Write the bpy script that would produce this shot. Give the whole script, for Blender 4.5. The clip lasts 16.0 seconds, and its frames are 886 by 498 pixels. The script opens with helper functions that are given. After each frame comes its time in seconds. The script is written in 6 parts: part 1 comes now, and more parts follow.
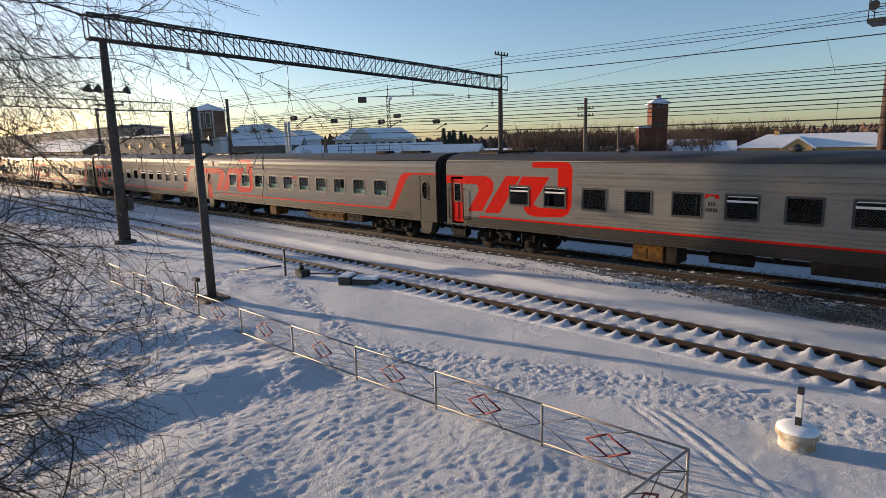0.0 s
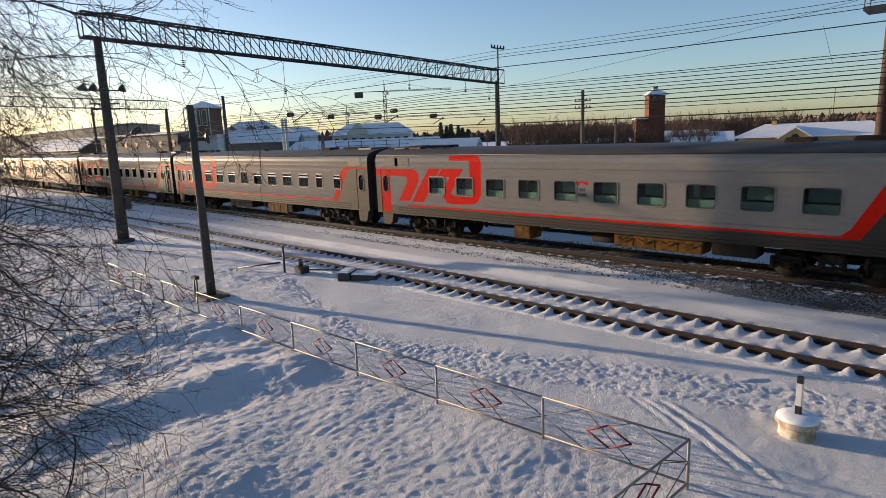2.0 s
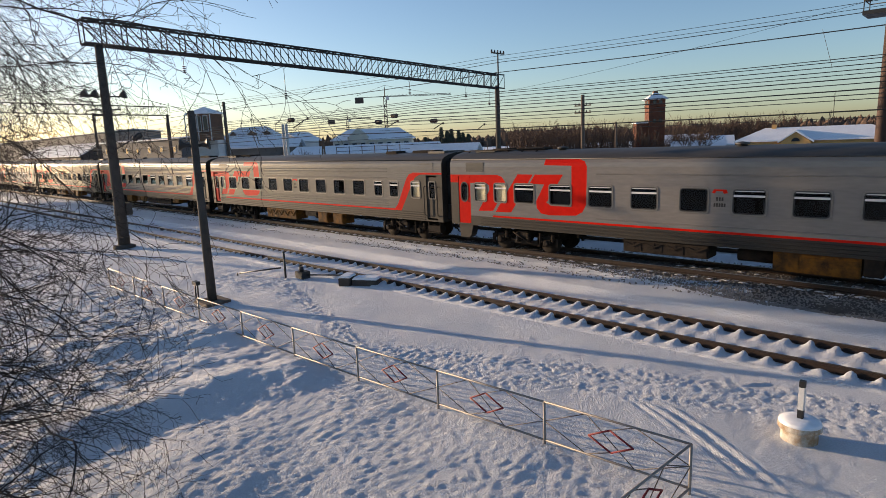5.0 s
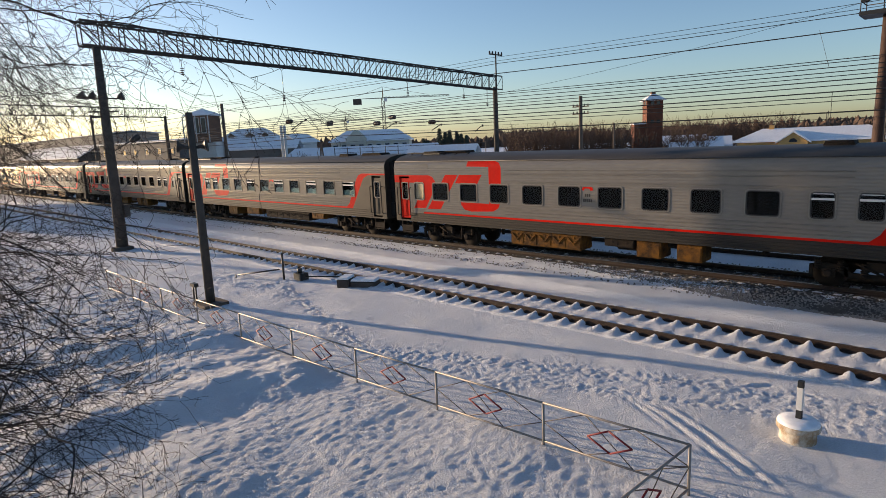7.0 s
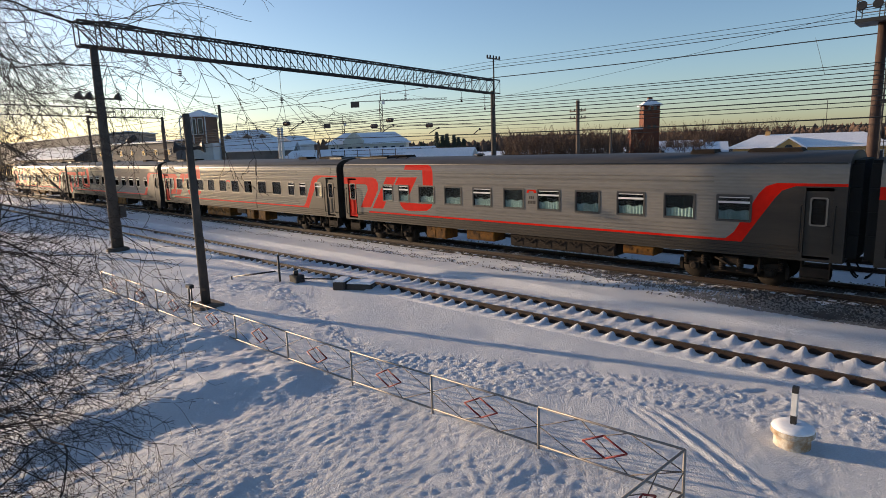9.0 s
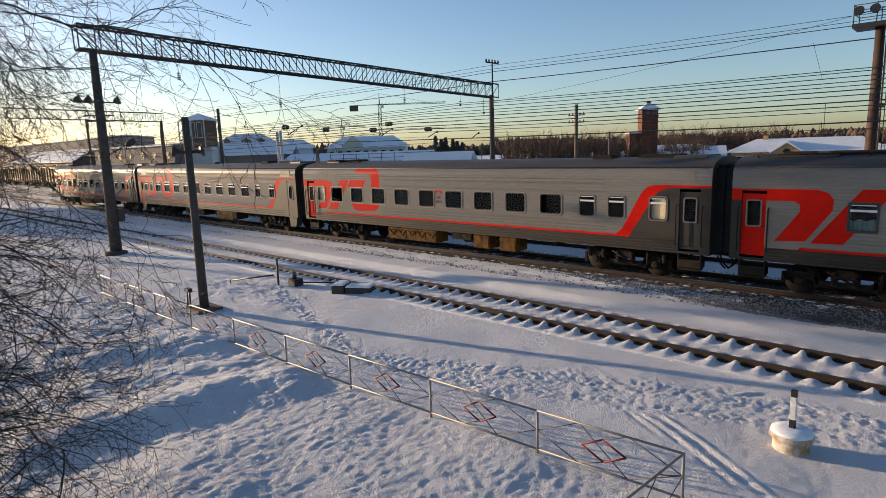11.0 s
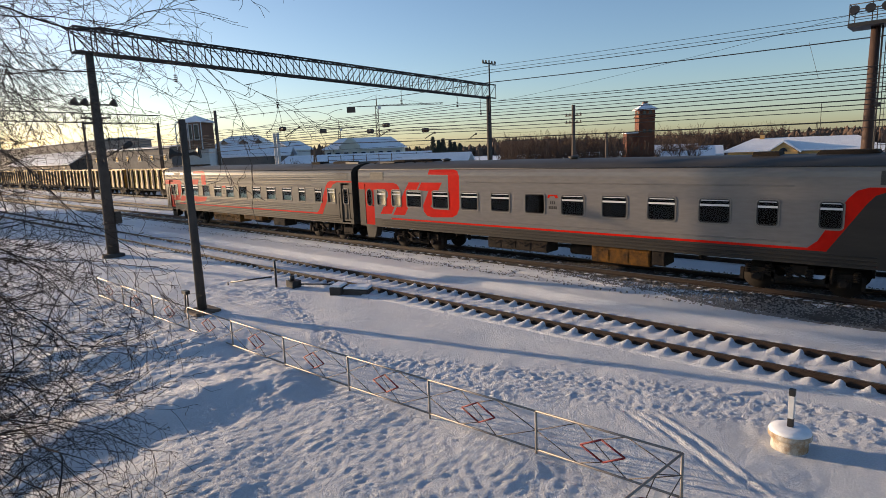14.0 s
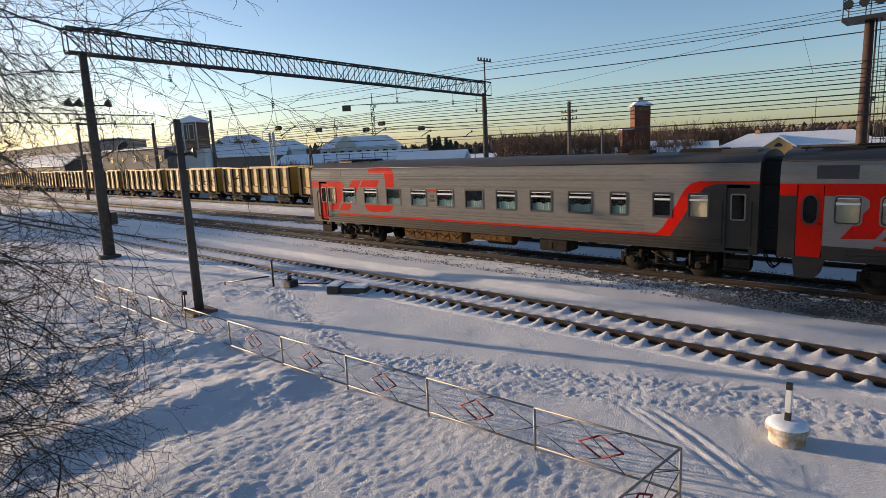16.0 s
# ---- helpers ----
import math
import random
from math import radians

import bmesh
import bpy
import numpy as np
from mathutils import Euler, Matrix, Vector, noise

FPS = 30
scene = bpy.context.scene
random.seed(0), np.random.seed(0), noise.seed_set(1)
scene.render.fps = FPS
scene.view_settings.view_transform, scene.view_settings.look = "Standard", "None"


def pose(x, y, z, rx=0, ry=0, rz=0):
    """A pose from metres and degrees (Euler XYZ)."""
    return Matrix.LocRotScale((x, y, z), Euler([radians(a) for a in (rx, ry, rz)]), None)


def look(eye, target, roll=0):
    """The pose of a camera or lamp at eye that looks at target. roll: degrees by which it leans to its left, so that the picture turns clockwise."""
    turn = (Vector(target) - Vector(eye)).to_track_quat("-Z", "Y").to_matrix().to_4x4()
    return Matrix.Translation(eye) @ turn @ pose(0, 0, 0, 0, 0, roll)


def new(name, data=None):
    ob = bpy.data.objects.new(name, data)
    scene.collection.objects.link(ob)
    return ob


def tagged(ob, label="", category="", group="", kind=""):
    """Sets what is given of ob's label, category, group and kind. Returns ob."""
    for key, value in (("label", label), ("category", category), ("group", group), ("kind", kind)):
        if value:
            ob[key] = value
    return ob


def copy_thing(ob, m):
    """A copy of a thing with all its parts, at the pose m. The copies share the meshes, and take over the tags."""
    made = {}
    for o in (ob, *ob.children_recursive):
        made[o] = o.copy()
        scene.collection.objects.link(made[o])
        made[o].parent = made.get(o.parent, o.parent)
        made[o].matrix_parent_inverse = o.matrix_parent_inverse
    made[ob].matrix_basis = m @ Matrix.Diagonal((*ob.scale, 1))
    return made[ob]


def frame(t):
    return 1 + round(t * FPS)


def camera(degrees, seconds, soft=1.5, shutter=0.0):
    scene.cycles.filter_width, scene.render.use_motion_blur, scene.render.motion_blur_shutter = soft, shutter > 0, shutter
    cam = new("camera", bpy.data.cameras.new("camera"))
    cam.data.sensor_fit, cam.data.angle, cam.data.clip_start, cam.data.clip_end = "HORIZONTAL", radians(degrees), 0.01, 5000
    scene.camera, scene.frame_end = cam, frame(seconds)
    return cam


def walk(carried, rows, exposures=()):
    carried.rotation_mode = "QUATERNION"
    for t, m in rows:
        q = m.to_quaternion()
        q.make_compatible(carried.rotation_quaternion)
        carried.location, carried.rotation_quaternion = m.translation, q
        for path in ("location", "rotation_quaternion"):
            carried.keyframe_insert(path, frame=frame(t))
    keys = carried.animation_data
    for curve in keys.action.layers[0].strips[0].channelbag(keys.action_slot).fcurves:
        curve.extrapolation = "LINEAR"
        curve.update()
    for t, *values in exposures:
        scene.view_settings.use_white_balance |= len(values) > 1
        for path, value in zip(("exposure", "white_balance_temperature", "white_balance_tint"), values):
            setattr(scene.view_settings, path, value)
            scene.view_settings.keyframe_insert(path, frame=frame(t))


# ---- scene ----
EYE = Vector((0, 0, 4.989))          # on the footbridge, above the rail heads at z = 0


def facing(yaw, pitch, roll):
    """yaw from +Y to the right, pitch up, roll as look() takes it; degrees."""
    y, p = radians(yaw), radians(pitch)
    way = Vector((math.sin(y) * math.cos(p), math.cos(y) * math.cos(p), math.sin(p)))
    return look(EYE, EYE + way * 10, roll)


cam = camera(73.616, 16.0, soft=0.8)
walk(cam, [(t, facing(a, b, c)) for t, a, b, c in (
        (0, -43.393, -10.422, -1.445),
        (0.5, -43.430, -10.503, -1.535),
        (1, -43.388, -10.695, -2.024),
        (1.5, -43.354, -10.942, -2.254),
        (2, -43.297, -10.955, -2.238),
        (2.5, -43.222, -10.779, -2.303),
        (3, -43.196, -10.597, -2.272),
        (3.5, -43.127, -10.523, -2.289),
        (4, -43.261, -10.442, -2.379),
        (6.5, -43.424, -10.607, -2.439),
        (7, -43.195, -10.382, -2.528),
        (7.5, -43.088, -10.072, -2.292),
        (8, -43.021, -9.993, -2.298),
        (8.5, -43.023, -10.045, -2.398),
        (9, -42.834, -10.085, -2.031),
        (11.5, -42.621, -9.691, -2.052),
        (12, -42.565, -9.694, -2.368),
        (12.5, -42.632, -9.793, -2.462),
        (13, -42.573, -9.857, -2.334),
        (13.5, -42.580, -9.768, -2.348),
        (14, -42.490, -9.653, -2.242),
        (14.5, -42.457, -9.585, -2.184),
        (15, -42.352, -9.464, -2.203),
        (15.5, -42.267, -9.554, -2.476),
        (16, -42.202, -9.868, -2.748))], exposures=((0, -0.05, 6480, 14), (16, -0.05, 6480, 14)))

# ---- light ----
SUN = Vector((-0.967, -0.257, 0.0)).normalized()      # towards the sun, level
SUN_UP = 7.6
sun_way = Vector((SUN.x * math.cos(radians(SUN_UP)), SUN.y * math.cos(radians(SUN_UP)), math.sin(radians(SUN_UP))))
world = bpy.data.worlds.new("winter_sky")
scene.world = world
world.use_nodes = True
wn = world.node_tree.nodes
wn.clear()
sky = wn.new("ShaderNodeTexSky")
sky.sky_type, sky.sun_disc = "NISHITA", False
sky.sun_elevation, sky.sun_rotation = radians(SUN_UP), math.atan2(SUN.x, SUN.y)
sky.air_density, sky.dust_density, sky.ozone_density = 0.82, 0.75, 2.1
sky_out, sky_bg = wn.new("ShaderNodeOutputWorld"), wn.new("ShaderNodeBackground")
sky_bg.inputs["Strength"].default_value = 0.215
world.node_tree.links.new(sky.outputs["Color"], sky_bg.inputs["Color"])
world.node_tree.links.new(sky_bg.outputs["Background"], sky_out.inputs["Surface"])
sun = new("sun", bpy.data.lights.new("sun", "SUN"))
sun.data.energy, sun.data.angle, sun.data.color = 7.0, radians(0.6), (1.0, 0.745, 0.475)
sun.matrix_world = look(sun_way * 50, (0, 0, 0))

# ---- helpers for building ----
def box_to(bm, x0, x1, y0, y1, z0, z1, m=None, mat=0):
    """An axis-aligned block, through the pose m where one is given."""
    co = [(x, y, z) for z in (z0, z1) for y in (y0, y1) for x in (x0, x1)]
    vs = [bm.verts.new(m @ Vector(c) if m else c) for c in co]
    for f in ((0, 2, 3, 1), (4, 5, 7, 6), (0, 1, 5, 4), (1, 3, 7, 5), (3, 2, 6, 7), (2, 0, 4, 6)):
        bm.faces.new([vs[i] for i in f]).material_index = mat


def tube(bm, a, b, r0, r1=None, n=8, cap=True):
    """A round, tapering bar from a to b."""
    a, b = Vector(a), Vector(b)
    r1 = r0 if r1 is None else r1
    d = (b - a)
    if d.length < 1e-6:
        return
    q = d.to_track_quat("Z", "Y")
    rings = []
    for p, r in ((a, r0), (b, r1)):
        rings.append([bm.verts.new(p + q @ Vector((r * math.cos(k * math.tau / n), r * math.sin(k * math.tau / n), 0))) for k in range(n)])
    for k in range(n):
        f = bm.faces.new((rings[0][k], rings[0][(k + 1) % n], rings[1][(k + 1) % n], rings[1][k]))
        f.smooth = n > 4
    if cap and n > 2:
        bm.faces.new(rings[0][::-1])
        bm.faces.new(rings[1])


def lathe(bm, prof, n=32, m=None):
    """Turns (radius, height) pairs round the z axis."""
    rings = []
    for r, z in prof:
        ring = []
        for k in range(n):
            c = Vector((r * math.cos(k * math.tau / n), r * math.sin(k * math.tau / n), z))
            ring.append(bm.verts.new(m @ c if m else c))
        rings.append(ring)
    for a, b in zip(rings, rings[1:]):
        for k in range(n):
            bm.faces.new((a[k], a[(k + 1) % n], b[(k + 1) % n], b[k])).smooth = True
    bm.faces.new(rings[0][::-1])
    bm.faces.new(rings[-1])


def prism(bm, pts, lo, hi, to=None):
    """A flat outline pulled from lo to hi; to(u, v, w) gives the place, by default x, z and y."""
    to = to or (lambda u, v, w: (u, w, v))
    a = [bm.verts.new(to(u, v, lo)) for u, v in pts]
    b = [bm.verts.new(to(u, v, hi)) for u, v in pts]
    n = len(pts)
    bm.faces.new(a)
    bm.faces.new(b[::-1])
    for k in range(n):
        bm.faces.new((a[k], b[k], b[(k + 1) % n], a[(k + 1) % n]))


def rounded(w, h, r, n=4):
    """The outline of a rectangle with round corners, about its middle."""
    out = []
    for cx, cz, a0 in ((w / 2 - r, h / 2 - r, 0), (-w / 2 + r, h / 2 - r, 90), (-w / 2 + r, -h / 2 + r, 180), (w / 2 - r, -h / 2 + r, 270)):
        for k in range(n + 1):
            a = radians(a0 + 90 * k / n)
            out.append((cx + r * math.cos(a), cz + r * math.sin(a)))
    return out


def ring_frame(bm, outer, inner, y0, y1):
    """A frame between two outlines with as many points, standing in x and z, from y0 to y1."""
    n = len(outer)
    v = [[bm.verts.new((x, y, z)) for x, z in pts] for pts in (outer, inner) for y in (y0, y1)]
    o0, o1, i0, i1 = v
    for k in range(n):
        j = (k + 1) % n
        for q in ((o0[k], o0[j], i0[j], i0[k]), (o1[k], i1[k], i1[j], o1[j]), (o0[k], o1[k], o1[j], o0[j]), (i0[k], i0[j], i1[j], i1[k])):
            bm.faces.new(q)


def mesh_of(name, bm, *materials):
    bmesh.ops.recalc_face_normals(bm, faces=bm.faces[:])
    me = bpy.data.meshes.new(name)
    bm.to_mesh(me)
    bm.free()
    for m in materials:
        me.materials.append(m)
    return me


def part(name, bm, material, parent=None, label=""):
    """Links a bmesh as one mesh object under a thing or a part."""
    mats = material if isinstance(material, (list, tuple)) else [material]
    ob = new(name, mesh_of(name, bm, *mats))
    ob.parent = parent
    if label:
        ob["label"] = label
    return ob


def shared(name, me, parent, m=None):
    ob = new(name, me)
    ob.parent = parent
    if m is not None:
        ob.matrix_basis = m
    return ob


# ---- materials ----
def material(name, colour, rough=0.6, metal=0.0, second=None, scale=4.0, amount=0.5, bump=0.0, bump_scale=40.0, fine=None, vary=0.0, streak=None, spec=0.5, deep=0.05, ribs=0.0):
    """A surface of two colours mixed by noise at one scale, a darker or lighter grain at another, with relief."""
    m = bpy.data.materials.new(name)
    m.use_nodes = True
    nt, nodes = m.node_tree, m.node_tree.nodes
    b = nodes["Principled BSDF"]
    b.inputs["Roughness"].default_value, b.inputs["Metallic"].default_value = rough, metal
    b.inputs["Specular IOR Level"].default_value = spec
    co = nodes.new("ShaderNodeTexCoord").outputs["Object"]
    if streak:
        mp = nodes.new("ShaderNodeMapping")
        mp.inputs["Scale"].default_value = streak
        nt.links.new(co, mp.inputs["Vector"])
        co = mp.outputs["Vector"]
    n1 = nodes.new("ShaderNodeTexNoise")
    n1.inputs["Scale"].default_value, n1.inputs["Detail"].default_value, n1.inputs["Roughness"].default_value = scale, 6, 0.65
    nt.links.new(co, n1.inputs["Vector"])
    ramp = nodes.new("ShaderNodeValToRGB")
    ramp.color_ramp.elements[0].position, ramp.color_ramp.elements[1].position = 0.5 - 0.4 * (1 - amount), 0.5 + 0.4 * (1 - amount) + 0.02
    ramp.color_ramp.elements[0].color = (*colour, 1)
    ramp.color_ramp.elements[1].color = (*(second or [c * 0.8 for c in colour]), 1)
    nt.links.new(n1.outputs["Fac"], ramp.inputs["Fac"])
    n2 = nodes.new("ShaderNodeTexNoise")
    n2.inputs["Scale"].default_value, n2.inputs["Detail"].default_value = fine or scale * 12, 4
    nt.links.new(co, n2.inputs["Vector"])
    hsv = nodes.new("ShaderNodeHueSaturation")
    mr = nodes.new("ShaderNodeMapRange")
    mr.inputs["To Min"].default_value, mr.inputs["To Max"].default_value = 0.82, 1.16
    nt.links.new(n2.outputs["Fac"], mr.inputs["Value"])
    nt.links.new(mr.outputs["Result"], hsv.inputs["Value"])
    nt.links.new(ramp.outputs["Color"], hsv.inputs["Color"])
    last = hsv.outputs["Color"]
    if vary:
        info = nodes.new("ShaderNodeObjectInfo")
        mr2 = nodes.new("ShaderNodeMapRange")
        mr2.inputs["To Min"].default_value, mr2.inputs["To Max"].default_value = 1 - vary, 1 + vary
        nt.links.new(info.outputs["Random"], mr2.inputs["Value"])
        h2 = nodes.new("ShaderNodeHueSaturation")
        nt.links.new(mr2.outputs["Result"], h2.inputs["Value"])
        nt.links.new(last, h2.inputs["Color"])
        last = h2.outputs["Color"]
    nt.links.new(last, b.inputs["Base Color"])
    if bump:
        n3 = nodes.new("ShaderNodeTexNoise")
        n3.inputs["Scale"].default_value, n3.inputs["Detail"].default_value, n3.inputs["Roughness"].default_value = bump_scale, 8, 0.62
        nt.links.new(nodes.new("ShaderNodeTexCoord").outputs["Object"], n3.inputs["Vector"])
        bp = nodes.new("ShaderNodeBump")
        bp.inputs["Strength"].default_value, bp.inputs["Distance"].default_value = bump, deep
        nt.links.new(n3.outputs["Fac"], bp.inputs["Height"])
        nt.links.new(bp.outputs["Normal"], b.inputs["Normal"])
    if ribs:
        wv = nodes.new("ShaderNodeTexWave")
        wv.wave_type, wv.bands_direction = "BANDS", "Z"
        wv.inputs["Scale"].default_value, wv.inputs["Distortion"].default_value = 0.314 / ribs, 0.25
        nt.links.new(nodes.new("ShaderNodeTexCoord").outputs["Object"], wv.inputs["Vector"])
        bp = nodes.new("ShaderNodeBump")
        bp.inputs["Strength"].default_value, bp.inputs["Distance"].default_value = 0.6, deep
        nt.links.new(wv.outputs["Fac"], bp.inputs["Height"])
        nt.links.new(bp.outputs["Normal"], b.inputs["Normal"])
    return m


SNOW = material("snow", (0.80, 0.82, 0.86), 0.75, second=(0.70, 0.73, 0.79), scale=0.6, bump=1.0, bump_scale=26, fine=30, deep=0.1)
ROOF_SNOW = material("roof_snow", (0.82, 0.84, 0.87), 0.7, second=(0.74, 0.76, 0.80), scale=0.5, bump=0.2, bump_scale=3)
BALLAST = material("crushed_stone", (0.085, 0.078, 0.074), 0.95, second=(0.038, 0.034, 0.032), scale=3, bump=1.0, bump_scale=14, fine=22)
STONE = material("ballast_stone", (0.20, 0.193, 0.19), 0.9, second=(0.075, 0.071, 0.069), scale=3, vary=0.5)
RAIL = material("rusty_rail_steel", (0.032, 0.016, 0.010), 0.75, 0.1, second=(0.02, 0.011, 0.008), scale=5, bump=0.2)
RAIL_TOP = material("polished_rail_head", (0.22, 0.17, 0.13), 0.35, 0.8, scale=8)
SLEEPER = material("tarred_sleeper", (0.06, 0.045, 0.035), 0.85, second=(0.10, 0.075, 0.06), scale=6, bump=0.4, vary=0.25)
COACH_GREY = material("coach_grey_paint", (0.192, 0.178, 0.164), 0.19, 0.1, spec=0.45, second=(0.19, 0.172, 0.155), scale=0.7, amount=0.3, streak=(0.5, 1, 2.5), fine=5, ribs=0.3, deep=0.004)
RIBBED_GREY = material("ribbed_grey_paint", (0.178, 0.165, 0.148), 0.17, 0.1, spec=0.45, second=(0.185, 0.168, 0.148), scale=0.7, amount=0.3, streak=(0.5, 1, 2.5), fine=5, ribs=0.105, deep=0.006)
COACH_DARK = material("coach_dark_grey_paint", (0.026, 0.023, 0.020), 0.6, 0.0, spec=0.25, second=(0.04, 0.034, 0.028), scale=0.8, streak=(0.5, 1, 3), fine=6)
COACH_RED = material("coach_red_paint", (0.56, 0.010, 0.003), 0.35, second=(0.46, 0.010, 0.004), scale=0.9, amount=0.3, fine=6, spec=0.08)
COACH_ROOF = material("coach_roof_paint", (0.035, 0.032, 0.03), 0.55, second=(0.065, 0.06, 0.055), scale=0.9, streak=(0.4, 2, 1), fine=5)
BLACK = material("black_rubber", (0.006, 0.006, 0.006), 0.9, scale=5, bump=0.3)
UNDER = material("grimy_undercarriage", (0.012, 0.010, 0.009), 0.9, spec=0.2, second=(0.035, 0.025, 0.018), scale=3, bump=0.4)
AMBER = material("dusty_ochre_box", (0.155, 0.066, 0.010), 0.8, second=(0.04, 0.022, 0.010), scale=2.8, amount=0.7, bump=0.3, spec=0.15)
STEEL = material("worn_steel", (0.02, 0.015, 0.012), 0.8, 0.0, spec=0.2, second=(0.012, 0.01, 0.008), scale=6)
FRAME = material("window_frame_metal", (0.20, 0.185, 0.165), 0.35, 0.5, scale=8)
DARK_FRAME = material("window_rubber", (0.03, 0.03, 0.03), 0.5, scale=8)
WHITE = material("white_enamel", (0.72, 0.72, 0.70), 0.4, scale=5)
CURTAIN = material("pleated_curtain", (0.55, 0.60, 0.62), 0.9, second=(0.42, 0.48, 0.52), scale=6)
BLIND = material("drawn_blind", (0.55, 0.52, 0.42), 0.8, second=(0.48, 0.46, 0.38), scale=4)
# pale teal: the light inside the wide-windowed coach, put into a colour
TEAL = material("teal_lit_interior", (0.22, 0.34, 0.30), 0.7, second=(0.12, 0.20, 0.18), scale=1.6, amount=0.6)
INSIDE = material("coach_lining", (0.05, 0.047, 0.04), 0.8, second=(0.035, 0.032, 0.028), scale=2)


def glass(name, tint, rough=0.03):
    m = bpy.data.materials.new(name)
    m.use_nodes = True
    b = m.node_tree.nodes["Principled BSDF"]
    b.inputs["Base Color"].default_value = (*tint, 1)
    b.inputs["Roughness"].default_value, b.inputs["Transmission Weight"].default_value, b.inputs["IOR"].default_value = rough, 1.0, 1.33
    return m


PANE = glass("tinted_pane", (0.10, 0.15, 0.15))
PANE_CLEAR = glass("clear_pane", (0.9, 0.88, 0.8))
PANE_GREEN = glass("greenish_pane", (0.42, 0.56, 0.56))

# ---- ground and tracks ----
def bump_of(x, y, s, seed):
    return noise.noise(Vector((x / s + seed, y / s - seed * 0.7, seed * 1.3)))


TRACKS = ((16.44 - 0.72, -0.30), (22.09, 0.0), (26.75, 0.0), (33.4, 0.15))   # middle line and height of the rail heads


def along(x, y, pts):
    """Distance to a line of points, signed (positive on the side away from the sun), and the share of the way along it."""
    best, side, n = 1e9, 1, len(pts) - 1
    part_way = 0.0
    for k in range(n):
        (ax, ay), (bx, by) = pts[k], pts[k + 1]
        dx, dy = bx - ax, by - ay
        u = max(0.0, min(1.0, ((x - ax) * dx + (y - ay) * dy) / (dx * dx + dy * dy)))
        px, py = x - ax - u * dx, y - ay - u * dy
        q = px * px + py * py
        if q < best:
            best, part_way = q, (k + u) / n
            side = 1 if px > 0 else -1
    return side * math.sqrt(best), part_way


# drifts: crest line, width towards the sun, width away from it, height
DRIFTS = (
    (((-13.3, 2.4), (-12.95, 4.4), (-12.85, 5.3), (-12.9, 6.3), (-12.4, 7.3)), 1.1, 0.85, 0.27),
    (((-12.3, 2.5), (-10.4, 3.2), (-8.6, 3.9)), 0.9, 0.8, 0.07),
    (((-19.8, 4.0), (-18.2, 5.6), (-17.2, 7.2)), 1.6, 1.5, 0.24),
    (((-15.6, 4.4), (-15.2, 5.6), (-14.4, 6.9)), 0.6, 0.45, 0.09),
    (((-10.2, 4.3), (-9.9, 5.6), (-9.8, 6.8)), 1.0, 1.6, 0.06),
)


def near_bank(x, y):
    """The drifts and the long hump on the slope below the bridge."""
    z = 0.0
    for pts, w0, w1, hgt in DRIFTS:
        d, u = along(x, y, pts)
        d += 0.14 * bump_of(x, y, 0.9, 51)
        w = w1 if d > 0 else w0
        if abs(d) < 2.6 * w:
            z += hgt * math.exp(-(d / w) ** 2) * (0.85 + 0.15 * bump_of(x, y, 0.8, 53))
    return z


GROOVES = ((-5.14, 11.13, -2.28, 9.38), (-4.7, 11.23, -1.8, 9.35), (-5.3, 11.1, -4.0, 10.2), (-3.9, 12.75, -2.9, 13.7), (-4.1, 12.7, -1.2, 13.4), (-9.5, 10.7, -6.2, 11.6))
# trodden ways: line, half width, roughness
WAYS = (
    (((-21.5, 13.0), (-19.2, 11.9), (-17.2, 11.3), (-13.9, 10.2), (-12.0, 9.5)), 0.34, 0.075),
    (((-18.0, 8.9), (-16.3, 9.2), (-14.5, 9.8), (-11.9, 9.6), (-9.6, 9.9), (-7.6, 10.1)), 0.42, 0.045),
    (((-12.0, 9.6), (-10.4, 10.3), (-9.1, 10.9), (-7.3, 11.5), (-5.3, 12.2), (-3.4, 12.9), (-0.5, 13.3)), 0.45, 0.05),
    (((-9.6, 9.9), (-6.5, 10.9), (-3.5, 11.9), (0.5, 12.7)), 0.40, 0.035),
    (((-31.0, 9.9), (-26.3, 11.2), (-22.5, 11.8), (-19.0, 12.4)), 0.6, 0.05),
    (((-26.4, 13.8), (-23.0, 12.4), (-19.5, 11.6)), 0.4, 0.04),
)


def groove_z(x, y):
    z = 0.0
    for ax, ay, bx, by in GROOVES:
        dx, dy = bx - ax, by - ay
        n = math.hypot(dx, dy)
        u = ((x - ax) * dx + (y - ay) * dy) / n
        if 0 < u < n:
            d = ((x - ax) * dy - (y - ay) * dx) / n + 0.06 * math.sin(u * 1.3)
            if abs(d) < 0.3:
                z += min(1.0, u * 2, (n - u) * 2) * (0.02 + 0.014 * bump_of(x, y, 0.3, 71)) * (math.exp(-((d + 0.05) / 0.045) ** 2) - math.exp(-((d - 0.06) / 0.045) ** 2))
    return z


